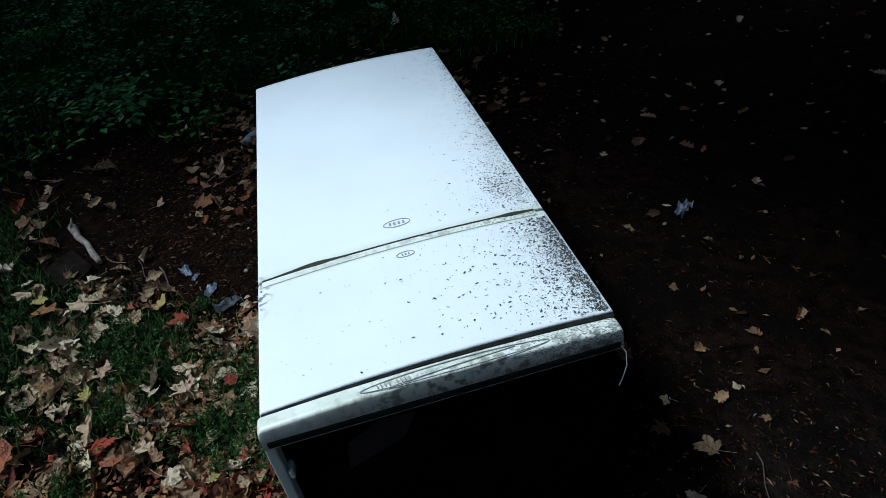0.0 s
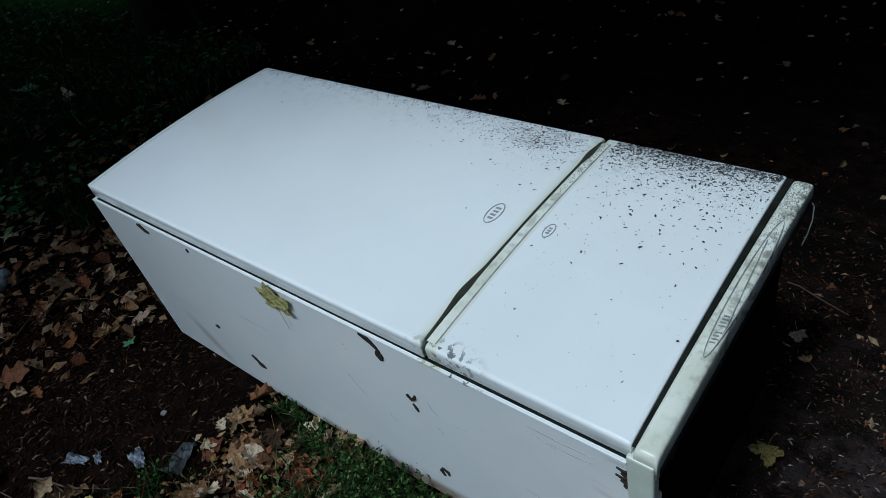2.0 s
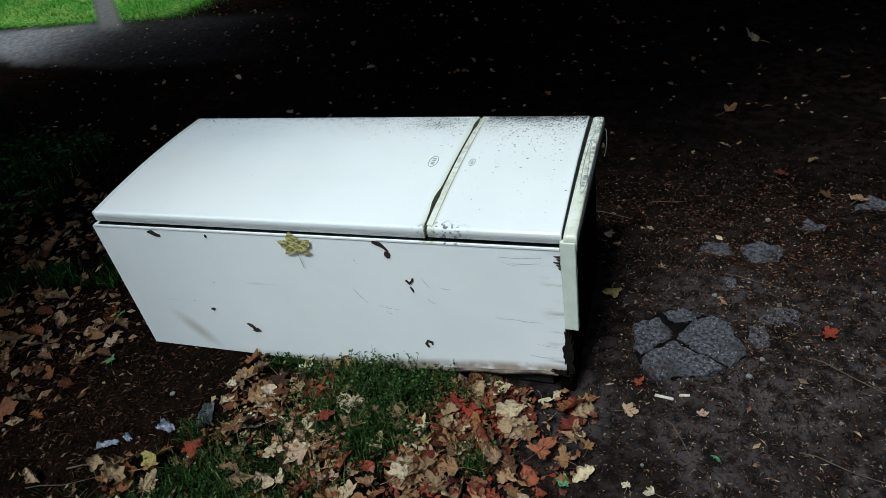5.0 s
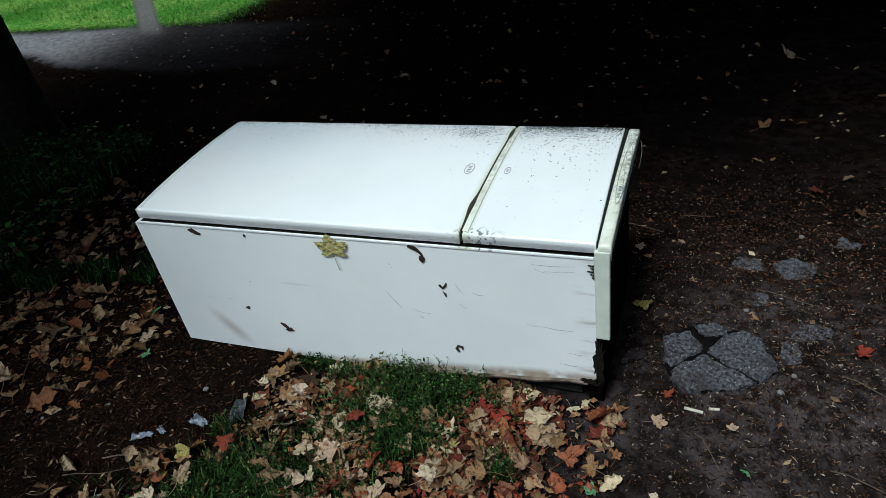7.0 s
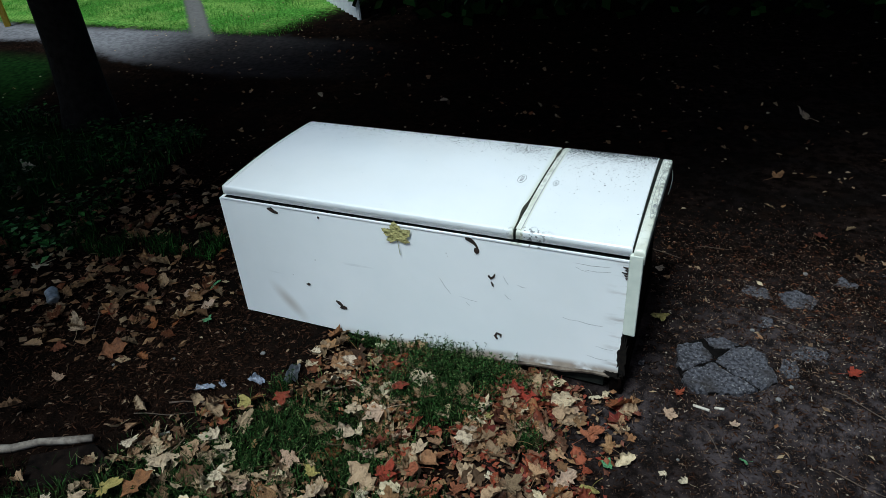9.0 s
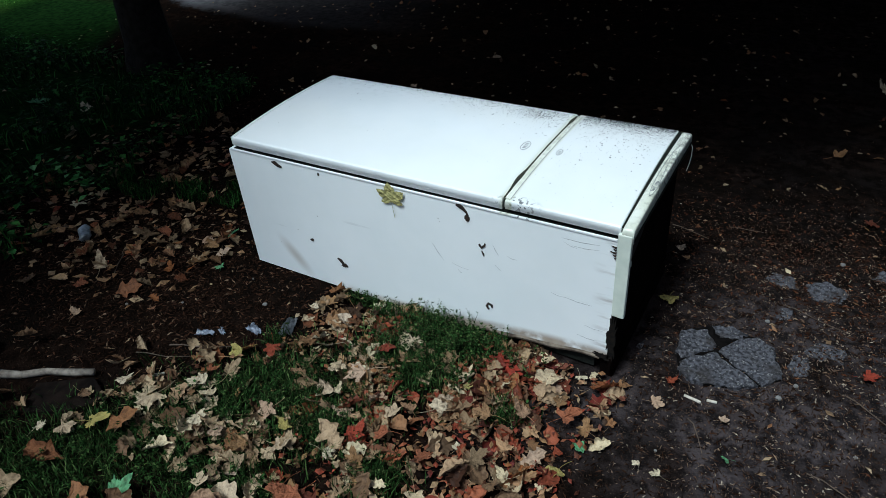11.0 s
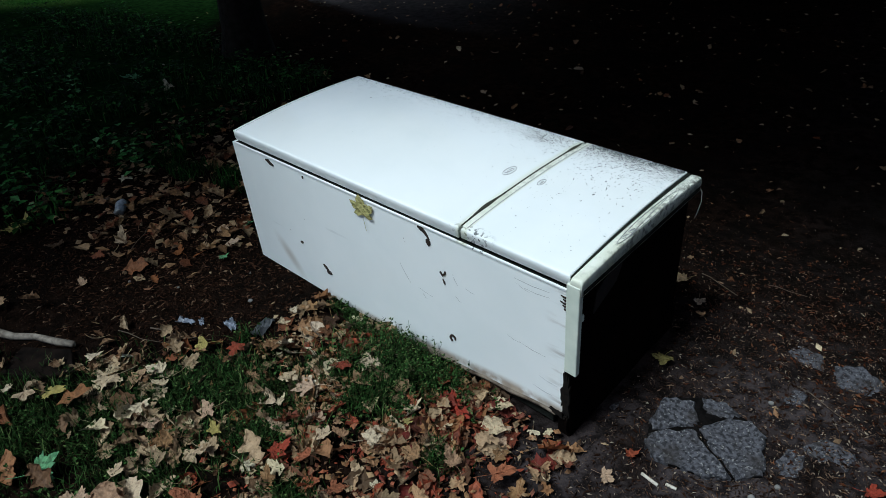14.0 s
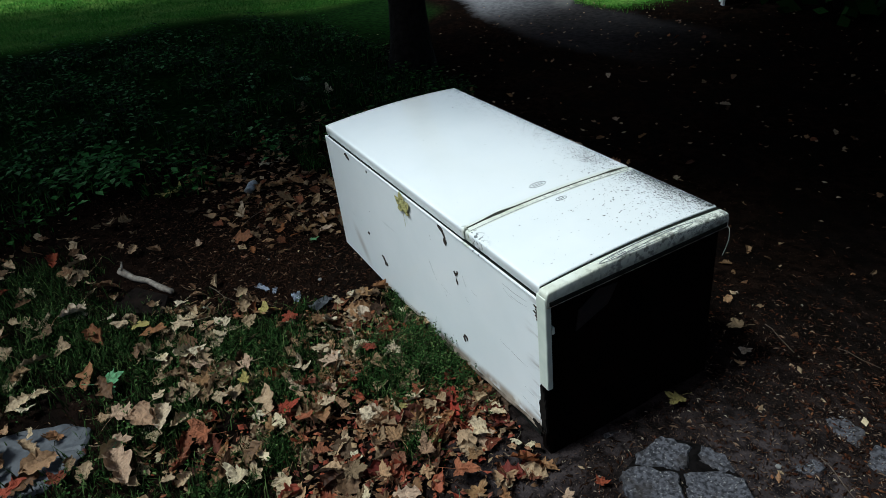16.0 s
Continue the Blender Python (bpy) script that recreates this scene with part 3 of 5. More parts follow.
tagged(part("dirt", dirt_flecks(2300, large_flecks, (0.0006, 0.0040), 1), M_DIRT, large_door), "black dirt flecks dried along the edge", kind="stuff")
tagged(part("dirt", dirt_flecks(650, blot_flecks, (0.0006, 0.0040), 2), M_DIRT, large_door), "dark mossy blot of dirt", kind="stuff")
tagged(part("dirt", dirt_flecks(4200, small_flecks, (0.0006, 0.0046), 3), M_DIRT, small_door), "black dirt flecks dried along the edge", kind="stuff")
tagged(part("dirt", dirt_flecks(150, lambda r: (r.uniform(1.05, 1.34), r.uniform(0.02, FW)), (0.0005, 0.002), 4), M_DIRT, small_door), "scattered dirt flecks", kind="stuff")
tagged(part("dirt", dirt_flecks(60, lambda r: (r.uniform(0.03, 1.0), r.uniform(0.02, FW)), (0.0005, 0.0018), 5), M_DIRT, large_door), "scattered dirt flecks", kind="stuff")

# control panel across the top end
panel = smooth(part("control_panel", slab(1.3555, 1.386, -0.003, FW - 0.004, 0.490, 0.533, 0.011, 0.009), M_PANEL, fridge, "yellowed control panel with dirt"))
part("marking", oval_ring(1.3755, 0.305, 0.148, 0.0105, 0.0014, 0.0002), M_MARK, panel, "long printed oval")
part("marking", ribbon([(1.3825 - 0.012 * (i / 12), 0.20 + 0.2 * i / 12) for i in range(13)], 0.0012, 0.0002), M_MARK, panel)
for k in range(9):
    y = 0.183 + 0.0062 * k
    if k != 4:
        part("print_bar", ribbon([(1.3715, y), (1.3785 + 0.002 * (k % 2), y + 0.0015)], 0.0016, 0.0002), M_MARK, panel)
part("side_trim", prism([(1.3465, 0.240), (1.381, 0.238), (1.383, 0.515), (1.3465, 0.515)], "y", -0.005, 0.012, 0.003), M_TRIM, fridge, "greenish white side strip of the panel")
part("front_edge", box(1.374, 1.388, 0.004, FW - 0.008, 0.492, 0.506, 0.003), M_GAP, panel, "dark underside edge")
# the open top end, rusted plate set back between rims, shade in its colour
end_plate = part("end_plate", box(1.3475, 1.356, 0.0005, FW - 0.0005, 0.02, 0.482), M_INNER, fridge, "corroded end plate with shade in its black colour")
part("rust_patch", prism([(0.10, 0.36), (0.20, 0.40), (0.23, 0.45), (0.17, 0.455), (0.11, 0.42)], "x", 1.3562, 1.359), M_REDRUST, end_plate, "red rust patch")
# black block fills in the shadow between the end and the ground
part("shadow_block", box(1.320, 1.360, 0.012, FW + 0.01, -0.03, 0.06, 0.006), M_INNER, fridge, "black block for the shadow under the end")
part("bracket", box(1.357, 1.382, 0.013, 0.022, 0.405, 0.425, 0.003), M_TRIM, fridge, "small pale bracket")
part("wire", tube([(1.385, 0.560, 0.505), (1.391, 0.571, 0.485), (1.392, 0.572, 0.455), (1.389, 0.566, 0.425), (1.385, 0.562, 0.405)], [0.0011] * 5, 6), M_TRIM, fridge, "loose pale wire")


def ragged(cx, cz, rx, rz, seed, n=18, rough=0.35, turn=0.0):
    r = random.Random(seed)
    pts = []
    for i in range(n):
        t = 2 * math.pi * i / n
        k = 1 + rough * (r.random() * 2 - 1)
        u, v = rx * k * math.cos(t), rz * k * math.sin(t)
        pts.append((cx + u * math.cos(turn) - v * math.sin(turn), cz + u * math.sin(turn) + v * math.cos(turn)))
    return pts


def side_patch(pts, mat, name, label, lift=0.0025):
    return part(name, prism(pts, "y", -lift, 0.004), mat, fridge, label)


def spine(line, widths):
    """An outline around a bent line in the side's plane."""
    left, right = [], []
    for i, (p, w) in enumerate(zip(line, widths)):
        a, b = Vector(line[max(i - 1, 0)]), Vector(line[min(i + 1, len(line) - 1)])
        d = (b - a).normalized()
        left.append((p[0] - d.y * w, p[1] + d.x * w))
        right.append((p[0] + d.y * w, p[1] - d.x * w))
    return left + right[::-1]


HOLE = "corroded hole in the side skin"
side_patch(spine([(0.166, 0.474), (0.180, 0.473), (0.192, 0.465), (0.206, 0.462)], [0.002, 0.008, 0.006, 0.003]), M_HOLE, "hole", HOLE)
side_patch(spine([(0.372, 0.136), (0.384, 0.128), (0.396, 0.118)], [0.002, 0.007, 0.003]), M_HOLE, "hole", HOLE)
side_patch(ragged(0.398, 0.112, 0.013, 0.008, 3), M_HOLE, "hole", HOLE)
side_patch(spine([(0.872, 0.484), (0.884, 0.481), (0.896, 0.473), (0.905, 0.463), (0.909, 0.453)], [0.004, 0.007, 0.005, 0.003, 0.003]), M_HOLE, "hole", HOLE)
side_patch(ragged(0.906, 0.444, 0.008, 0.011, 12, 20, 0.25), M_HOLE, "hole", HOLE)
side_patch(spine([(0.940, 0.362), (0.948, 0.352), (0.958, 0.362), (0.960, 0.370)], [0.003, 0.004, 0.003, 0.002]), M_HOLE, "hole", HOLE)
side_patch(spine([(0.948, 0.340), (0.953, 0.330), (0.955, 0.322)], [0.001, 0.003, 0.001]), M_HOLE, "hole", HOLE)
side_patch(spine([(0.962, 0.118), (0.955, 0.130), (0.962, 0.142), (0.974, 0.138), (0.974, 0.128)], [0.003, 0.004, 0.004, 0.004, 0.002]), M_HOLE, "hole", HOLE)
side_patch(ragged(0.270, 0.184, 0.007, 0.005, 5), M_HOLE, "hole", HOLE)
side_patch(ragged(0.364, 0.470, 0.003, 0.005, 6), M_HOLE, "hole", HOLE)
TEAR = "torn rusty edge of the side skin"
for z, l in ((0.470, 0.014), (0.461, 0.008), (0.452, 0.016), (0.443, 0.009), (0.434, 0.005)):
    side_patch(spine([(1.345 - l, z + 0.002), (1.345 - l / 2, z), (1.345, z - 0.001)], [0.0005, 0.0014, 0.0032]), M_HOLE, "hole", TEAR)
side_patch(ragged(1.352, 0.150, 0.013, 0.085, 9, 40, 0.35), M_TEAR, "hole", "ragged dark tear at the corner")
side_patch(ragged(1.333, 0.074, 0.026, 0.010, 10, 30, 0.4), M_TEAR, "hole", "ragged dark tear at the corner")
for x0, z0, x1, z1, w in ((0.776, 0.318, 0.812, 0.262, 0.0018), (1.165, 0.258, 1.21, 0.253, 0.0010), (1.205, 0.255, 1.290, 0.250, 0.0016), (1.195, 0.458, 1.300, 0.462, 0.0016),
                          (1.225, 0.440, 1.300, 0.446, 0.0012), (1.20, 0.446, 1.24, 0.434, 0.0008), (0.985, 0.372, 1.002, 0.340, 0.0014), (0.84, 0.262, 0.90, 0.252, 0.0010),
                          (0.99, 0.30, 1.01, 0.285, 0.0012), (1.03, 0.345, 1.06, 0.340, 0.0012), (1.25, 0.128, 1.31, 0.124, 0.0016), (1.27, 0.172, 1.325, 0.168, 0.0012), (0.86, 0.245, 0.875, 0.232, 0.0011)):
    side_patch(spine([(x0, z0), ((x0 + x1) / 2, (z0 + z1) / 2 - 0.003), (x1, z1)], [w * 0.15, w * 0.55, w * 0.2]), M_SCRATCH, "scratch", "grey scratch", 0.0003)


# ---- leaves ----
def leaf_mesh(name, mat, seed, lobes=5, curl=0.25, stem=True, wild=1.0, notch=0.42, crumple=1.0):
    """A palmate leaf, one unit wide, toothed and crumpled, with its stalk."""
    r = random.Random(seed)
    bm = bmesh.new()
    tips = [(90, 1.0), (38, 0.86), (142, 0.86), (-18, 0.6), (198, 0.6)]
    tips = sorted(tips[:lobes], key=lambda p: p[0])
    out = []
    for i, (a, l) in enumerate(tips):
        a += r.uniform(-10, 10) * wild
        l *= 1 - r.uniform(-0.08, 0.32) * wild
        for d, k in ((-25, 0.62), (-18, 0.77), (-13, 0.74), (-8, 0.88), (-4, 0.88), (0, 1.0), (4, 0.89), (8, 0.88), (13, 0.74), (18, 0.76), (25, 0.62)):
            out.append((a + d + r.uniform(-2, 2) * wild, l * k * (1 + 0.06 * wild * r.uniform(-1, 1))))
        if i + 1 < len(tips):
            out.append(((a + tips[i + 1][0]) / 2, notch * r.uniform(0.85, 1.15)))
    out.append((270, 0.12))
    ph, ph2, fold = r.uniform(0, 6), r.uniform(0, 6), r.uniform(-0.35, 0.5) * min(1, curl * 5)
    bend = r.uniform(0.4, 1.0) * curl
    off = Vector((r.uniform(0, 50), r.uniform(0, 50), 0))

    def lift(x, y):
        d = math.hypot(x, y)
        z = bend * d * d * (0.6 + 0.7 * math.sin(2 * math.atan2(y, x) + ph)) + fold * abs(x) * 0.6
        z += crumple * (0.20 * noise.noise(Vector((x * 2.6, y * 2.6, 0)) + off) + 0.10 * noise.noise(Vector((x * 6, y * 6, 3)) + off)) * (0.3 + d)
        return z + crumple * 0.025 * r.uniform(-1, 1)
    mid = bm.verts.new((0, 0, 0.0))
    rings = [[], [], []]
    for a, l in out:
        c, s = math.cos(radians(a)), math.sin(radians(a))
        for ring, k in zip(rings, (0.36, 0.7, 1.0)):
            ring.append(bm.verts.new((c * l * k, s * l * k, lift(c * l * k, s * l * k))))
    n = len(out)
    for i in range(n):
        j = (i + 1) % n
        bm.faces.new((mid, rings[0][i], rings[0][j]))
        for p, q in zip(rings, rings[1:]):
            bm.faces.new((p[i], q[i], q[j], p[j]))
    if stem:
        k = r.uniform(-0.3, 0.3)
        prev = None
        for q in range(4):
            y = -0.1 - 0.28 * q
            x = k * (q / 3) ** 2
            row = [bm.verts.new((x + o, y, 0.02 + h)) for o, h in ((-0.014, 0), (0.014, 0), (0, 0.022))]
            if prev:
                for e in range(3):
                    bm.faces.new((prev[e], prev[(e + 1) % 3], row[(e + 1) % 3], row[e]))
            prev = row
    me = bpy.data.meshes.new(name)
    bm.normal_update()
    bm.to_mesh(me)
    bm.free()
    me.materials.append(mat)
    for p in me.polygons:
        p.use_smooth = True
    return me


LEAF = {}
for key, mat in (("a", M_LEAF_A), ("p", M_LEAF_P), ("r", M_LEAF_R), ("g", M_LEAF_G), ("y", M_LEAF_Y)):
    LEAF[key] = [leaf_mesh("fallen_leaf", mat, 10 + i * 7 + ord(key), 5 if i % 3 else 3, 0.16 + 0.13 * i, wild=1.0 + 0.12 * i) for i in range(6)]


def curl_mesh(name, mat, seed):
    """A dry oval leaf rolled along its midrib."""
    r = random.Random(seed)
    bm = bmesh.new()
    roll, bow, n, k = r.uniform(0.6, 1.8), r.uniform(-0.3, 0.6), 11, 5
    rows = []
    for i in range(n + 1):
        t = i / n
        w = 0.62 * math.sin(math.pi * min(t * 1.04 + 0.02, 1)) ** 0.7 * (1 + 0.45 * r.uniform(-1, 1))
        row = []
        for j in range(k):
            u = (j / (k - 1) * 2 - 1)
            a = u * roll
            row.append(bm.verts.new((w * math.sin(a) / roll + 0.09 * r.uniform(-1, 1), (t - 0.5) * 1.8 + 0.06 * r.uniform(-1, 1), w * (1 - math.cos(a)) / roll + bow * (t - 0.5) ** 2 + 0.05 * r.uniform(0, 1))))
        rows.append(row)
    for p, q in zip(rows, rows[1:]):
        for j in range(k - 1):
            bm.faces.new((p[j], q[j], q[j + 1], p[j + 1]))
    me = bpy.data.meshes.new(name)
    bm.normal_update()
    bm.to_mesh(me)
    bm.free()
    me.materials.append(mat)
    for p in me.polygons:
        p.use_smooth = True
    return me


for key, mat in (("a", M_LEAF_A), ("p", M_LEAF_P), ("r", M_LEAF_R)):
    LEAF[key] += [curl_mesh("fallen_leaf", mat, 300 + i + ord(key)) for i in range(6)]
LABEL = {"a": "dry brown fallen maple leaf on the soil", "p": "pale tan fallen maple leaf in the grass", "r": "reddish brown wet fallen maple leaf",
         "g": "green fallen maple leaf", "y": "yellow fallen maple leaf"}


def leaf(key, x, y, size, turn=None, tilt=12, up=0.012, variant=None):
    me = LEAF[key][random.randrange(len(LEAF[key])) if variant is None else variant]
    ob = new("fallen_leaf", me)
    s = size
    ob.matrix_basis = pose(x, y, gz(x, y) + up, random.uniform(-tilt, tilt), random.uniform(-tilt, tilt), random.uniform(0, 360) if turn is None else turn) @ Matrix.Diagonal((s, s, s, 1))
    return tagged(ob, LABEL[key], "leaf", "fallen leaves")


def in_fridge(x, y, pad=0.0):
    return -0.04 - pad < x < 1.39 + pad and -0.005 - pad < y < FW + pad


def on_verge(x, y):
    """The strip of thin grass beyond the bottom end, with few leaves on it."""
    return -1.15 < x < -0.4 and abs(y - 0.33 - 0.12 * x - 0.03 * math.sin(9 * x)) < 0.085


def clear_of_stick(x, y):
    """Keeps the branch piece and the two plastic scraps bare."""
    t = min(max(((x + 0.372) * 0.294 + (y + 0.868) * 0.156) / 0.111, 0), 1)
    if math.hypot(x + 0.372 - 0.294 * t, y + 0.868 - 0.156 * t) < 0.075:
        return False
    return math.hypot(x - 0.093, y + 0.402) > 0.07 and math.hypot(x - 0.232, y + 0.316) > 0.06


# leaves that can be told apart, by their place
NEAR_END = (("p", 0.61, -0.35, 0.049), ("p", 0.71, -0.34, 0.079), ("p", 0.68, -0.44, 0.032), ("p", 0.88, -0.44, 0.044), ("p", 0.92, -0.40, 0.044), ("p", 0.98, -0.36, 0.058), ("r", 0.82, -0.55, 0.068),
            ("r", 0.90, -0.50, 0.059), ("a", 1.15, -0.09, 0.047), ("r", 1.25, -0.10, 0.048), ("p", 1.28, -0.045, 0.036), ("p", 1.32, -0.02, 0.031), ("r", 1.14, -0.16, 0.042), ("a", 1.12, -0.32, 0.055),
            ("p", 1.21, -0.28, 0.049), ("r", 1.31, -0.24, 0.061), ("r", 1.21, -0.41, 0.053), ("a", 1.15, -0.47, 0.054), ("y", 1.02, -0.26, 0.023), ("r", 0.71, -0.21, 0.059), ("p", 0.49, -0.27, 0.063), ("a", 0.55, -0.14, 0.062))
TURF = (("p", 0.20, -0.70, 0.085), ("p", 0.07, -0.91, 0.060), ("y", 0.13, -0.86, 0.067), ("p", 0.38, -0.70, 0.051), ("p", 0.36, -0.62, 0.047), ("p", 0.47, -0.72, 0.050), ("p", 0.55, -0.58, 0.054), ("a", 0.58, -0.71, 0.057),
        ("p", 0.66, -0.67, 0.056), ("y", 0.64, -0.61, 0.043), ("g", 0.40, -1.00, 0.075), ("a", 0.48, -0.29, 0.057), ("r", 0.38, -0.38, 0.063), ("y", 0.30, -0.44, 0.059), ("r", 0.28, -0.55, 0.028), ("p", 0.06, -0.69, 0.046),
        ("a", 0.29, -0.65, 0.036), ("g", 0.70, -1.01, 0.040), ("p", 0.58, -0.98, 0.076), ("p", 0.57, -0.87, 0.050), ("p", 1.02, -0.73, 0.056))
VERGE = (("p", 0.29, -1.23, 0.061), ("r", 0.30, -1.11, 0.048), ("r", 0.73, -1.16, 0.052), ("p", -0.13, -1.16, 0.083), ("p", -0.11, -1.05, 0.068), ("r", 0.05, -1.01, 0.044), ("y", -1.06, -0.55, 0.113), ("a", -0.73, -0.30, 0.067),
         ("p", -0.58, -0.32, 0.064), ("a", -0.58, -0.07, 0.087), ("g", -0.26, 0.08, 0.046), ("g", -0.14, -0.11, 0.036), ("p", -0.21, -0.04, 0.058), ("p", -0.33, -0.01, 0.060), ("p", -1.80, 0.42, 0.081), ("g", -2.44, 0.65, 0.105),
         ("p", -0.41, -0.55, 0.046), ("a", -0.78, -0.49, 0.060), ("p", -1.09, -0.03, 0.067), ("r", -1.45, 0.03, 0.073), ("p", -2.04, 0.69, 0.074))
PATH_SIDE = (("g", 1.37, -0.28, 0.038), ("y", 1.35, -0.38, 0.055), ("r", 1.523, 0.04, 0.032), ("p", 1.50, -0.05, 0.037), ("p", 1.58, -0.28, 0.032), ("r", 2.00, 0.29, 0.039), ("r", 1.98, 1.29, 0.063), ("a", 2.11, 1.07, 0.045),
             ("a", 2.20, 1.05, 0.074), ("p", 1.68, -0.04, 0.024), ("g", 1.72, -0.16, 0.023), ("p", 1.52, -0.27, 0.023), ("y", 1.42, 0.41, 0.052), ("a", 1.80, 1.92, 0.063), ("p", 1.97, 2.78, 0.075), ("p", 1.375, 0.735, 0.035),
             ("r", 1.42, 0.66, 0.035), ("p", 1.12, 0.80, 0.030), ("a", 1.28, 0.83, 0.050), ("a", 1.20, 0.76, 0.050), ("r", 0.96, 0.78, 0.050))
for group in (NEAR_END, TURF, VERGE, PATH_SIDE):
    for i, (key, x, y, size) in enumerate(group):
        leaf(key, x, y, size * 0.95, tilt=14, up=0.045 if group is TURF or (group is NEAR_END and y < -0.2) else 0.016, variant=(i * 5 + 1) % 6)
# the pile along the near side, redder towards the control panel end
count = 0
while count < 84:
    x, y = min(random.uniform(0.15, 1.42), random.uniform(0.6, 1.6)), -abs(random.gauss(0, 0.42)) - 0.02
    if y < -1.0 or (x < 0.35 and y > -0.42) or in_fridge(x, y):
        continue
    red = min(max((x - 0.45) / 0.6, 0.08), 0.88) * (1 if y > -0.65 else 0.6)
    key = "r" if random.random() < red * 0.55 else random.choice("appp")
    leaf(key, x, y, random.uniform(0.022, 0.055), tilt=32, up=random.uniform(0.008, 0.03))
    count += 1
count = 0
while count < 26:
    x, y = random.uniform(-0.6, 0.9), random.uniform(-1.5, -0.55)
    if (x < 0.1 and y > -0.75) or not clear_of_stick(x, y):
        continue
    leaf(random.choice("appr"), x, y, random.uniform(0.032, 0.07), tilt=20, up=random.uniform(0.03, 0.055))
    count += 1
count = 0
while count < 60:
    x, y = random.gauss(-0.75, 0.35), random.gauss(0.1, 0.4)
    if x > -0.12 or y < -0.5 + 0.4 * min(0, x + 0.8) or (on_verge(x, y) and random.random() < 0.8):
        continue
    leaf(random.choice("aaarr"), x, y, random.uniform(0.022, 0.05), tilt=20, up=random.uniform(0.008, 0.025))
    count += 1
count = 0
while count < 28:
    x, y = random.uniform(-2.2, 3.2), random.uniform(-0.4, 4.0)
    if in_fridge(x, y, 0.05) or (x < 1.5 and y < 0.55):
        continue
    leaf(random.choice("aapr"), x, y, random.uniform(0.02, 0.045), tilt=16)
    count += 1



TUFTS = [(0.90, -0.09, 0.11), (0.78, -0.14, 0.12), (0.60, -0.06, 0.05), (0.98, -0.06, 0.06), (0.55, -0.47, 0.19), (0.86, -0.24, 0.12), (0.42, -0.55, 0.14), (0.68, -0.22, 0.09), (0.72, -0.52, 0.12), (0.30, -0.80, 0.22), (0.14, -1.0, 0.2), (0.62, -0.85, 0.18),
         (0.95, -0.62, 0.08), (1.02, -0.80, 0.12), (-0.12, -1.14, 0.18), (-0.45, -1.2, 0.2), (0.33, -0.33, 0.03), (0.45, -0.02, 0.025), (0.50, -0.015, 0.02), (1.15, -0.28, 0.05), (0.15, -1.35, 0.2), (0.95, -1.15, 0.22)]


def leaf_carpet(n, place, keys, size, up, name, label, mats):
    """Whole leaves past counting, joined."""
    verts, faces = [], []
    for _ in range(n):
        x, y = place()
        if in_fridge(x, y) or not clear_of_stick(x, y):
            continue
        me = random.choice(LEAF[random.choice(keys)])
        s = random.uniform(*size)
        m = pose(x, y, gz(x, y) + random.uniform(*up), random.uniform(-42, 42), random.uniform(-42, 42), random.uniform(0, 360)) @ Matrix.Diagonal((s, s, s, 1))
        b = len(verts)
        verts += [m @ v.co for v in me.vertices]
        faces += [tuple(b + i for i in p.vertices) for p in me.polygons]
    return stuff(name, verts, faces, mats, label, "leaf litter")


def pile_place():
    while True:
        x, y = min(random.uniform(0.18, 1.42), random.uniform(0.6, 1.6)), -abs(random.gauss(0, 0.42)) + 0.02
        if any(math.hypot(x - a, y - b) < 0.75 * r for a, b, r in TUFTS) and random.random() < 0.8:
            continue
        if y > -1.1 and not (x < 0.36 and y > -0.4) and noise.noise(Vector((x * 5, y * 5, 2))) > random.uniform(-0.5, 0.3):
            return x, y


def red_place():
    while True:
        x, y = pile_place()
        if random.random() < (x - 0.4) / 0.7:
            return x, y


def left_place():
    while True:
        x, y = random.gauss(-0.75, 0.42), random.gauss(0.12, 0.42)
        if x < -0.1 and y > -0.45 and not (on_verge(x, y) and random.random() < 0.8):
            return x, y


def grass_place():
    while True:
        x, y = random.uniform(-0.9, 1.3), random.uniform(-1.6, -0.45)
        if not (x < 0.1 and y > -0.72):
            return x, y


leaf_carpet(170, red_place, "r", (0.022, 0.055), (0.0, 0.02), "red_leaf_litter", "reddish brown maple leaves lying thick by the refrigerator", M_SCRAPS_R)
leaf_carpet(190, pile_place, "a", (0.022, 0.06), (0.0, 0.025), "leaf_litter", "tan and brown maple leaves lying thick in the grass", M_SCRAPS)
leaf_carpet(130, red_place, "ap", (0.02, 0.05), (0.004, 0.03), "leaf_litter", "pale tan maple leaves lying thick by the refrigerator", M_SCRAPS_P)
leaf_carpet(170, grass_place, "app", (0.025, 0.06), (0.02, 0.05), "leaf_litter", "tan maple leaves scattered over grass", M_SCRAPS_P)
leaf_carpet(130, lambda: (random.uniform(-0.15, 0.6), random.gauss(-0.71, 0.07)), "app", (0.018, 0.05), (0.012, 0.035), "leaf_litter", "pale torn maple leaves along the edge of the grass", M_SCRAPS_P)
leaf_carpet(150, left_place, "a", (0.022, 0.055), (0.0, 0.018), "leaf_litter", "brown maple leaves scattered over dark soil", M_SCRAPS)
leaf_carpet(170, lambda: (random.uniform(-2.3, 3.2), random.uniform(0.62, 4.0)), "a", (0.014, 0.032), (0.0, 0.008), "leaf_litter", "small leaves scattered over the dark path", M_SCRAPS)

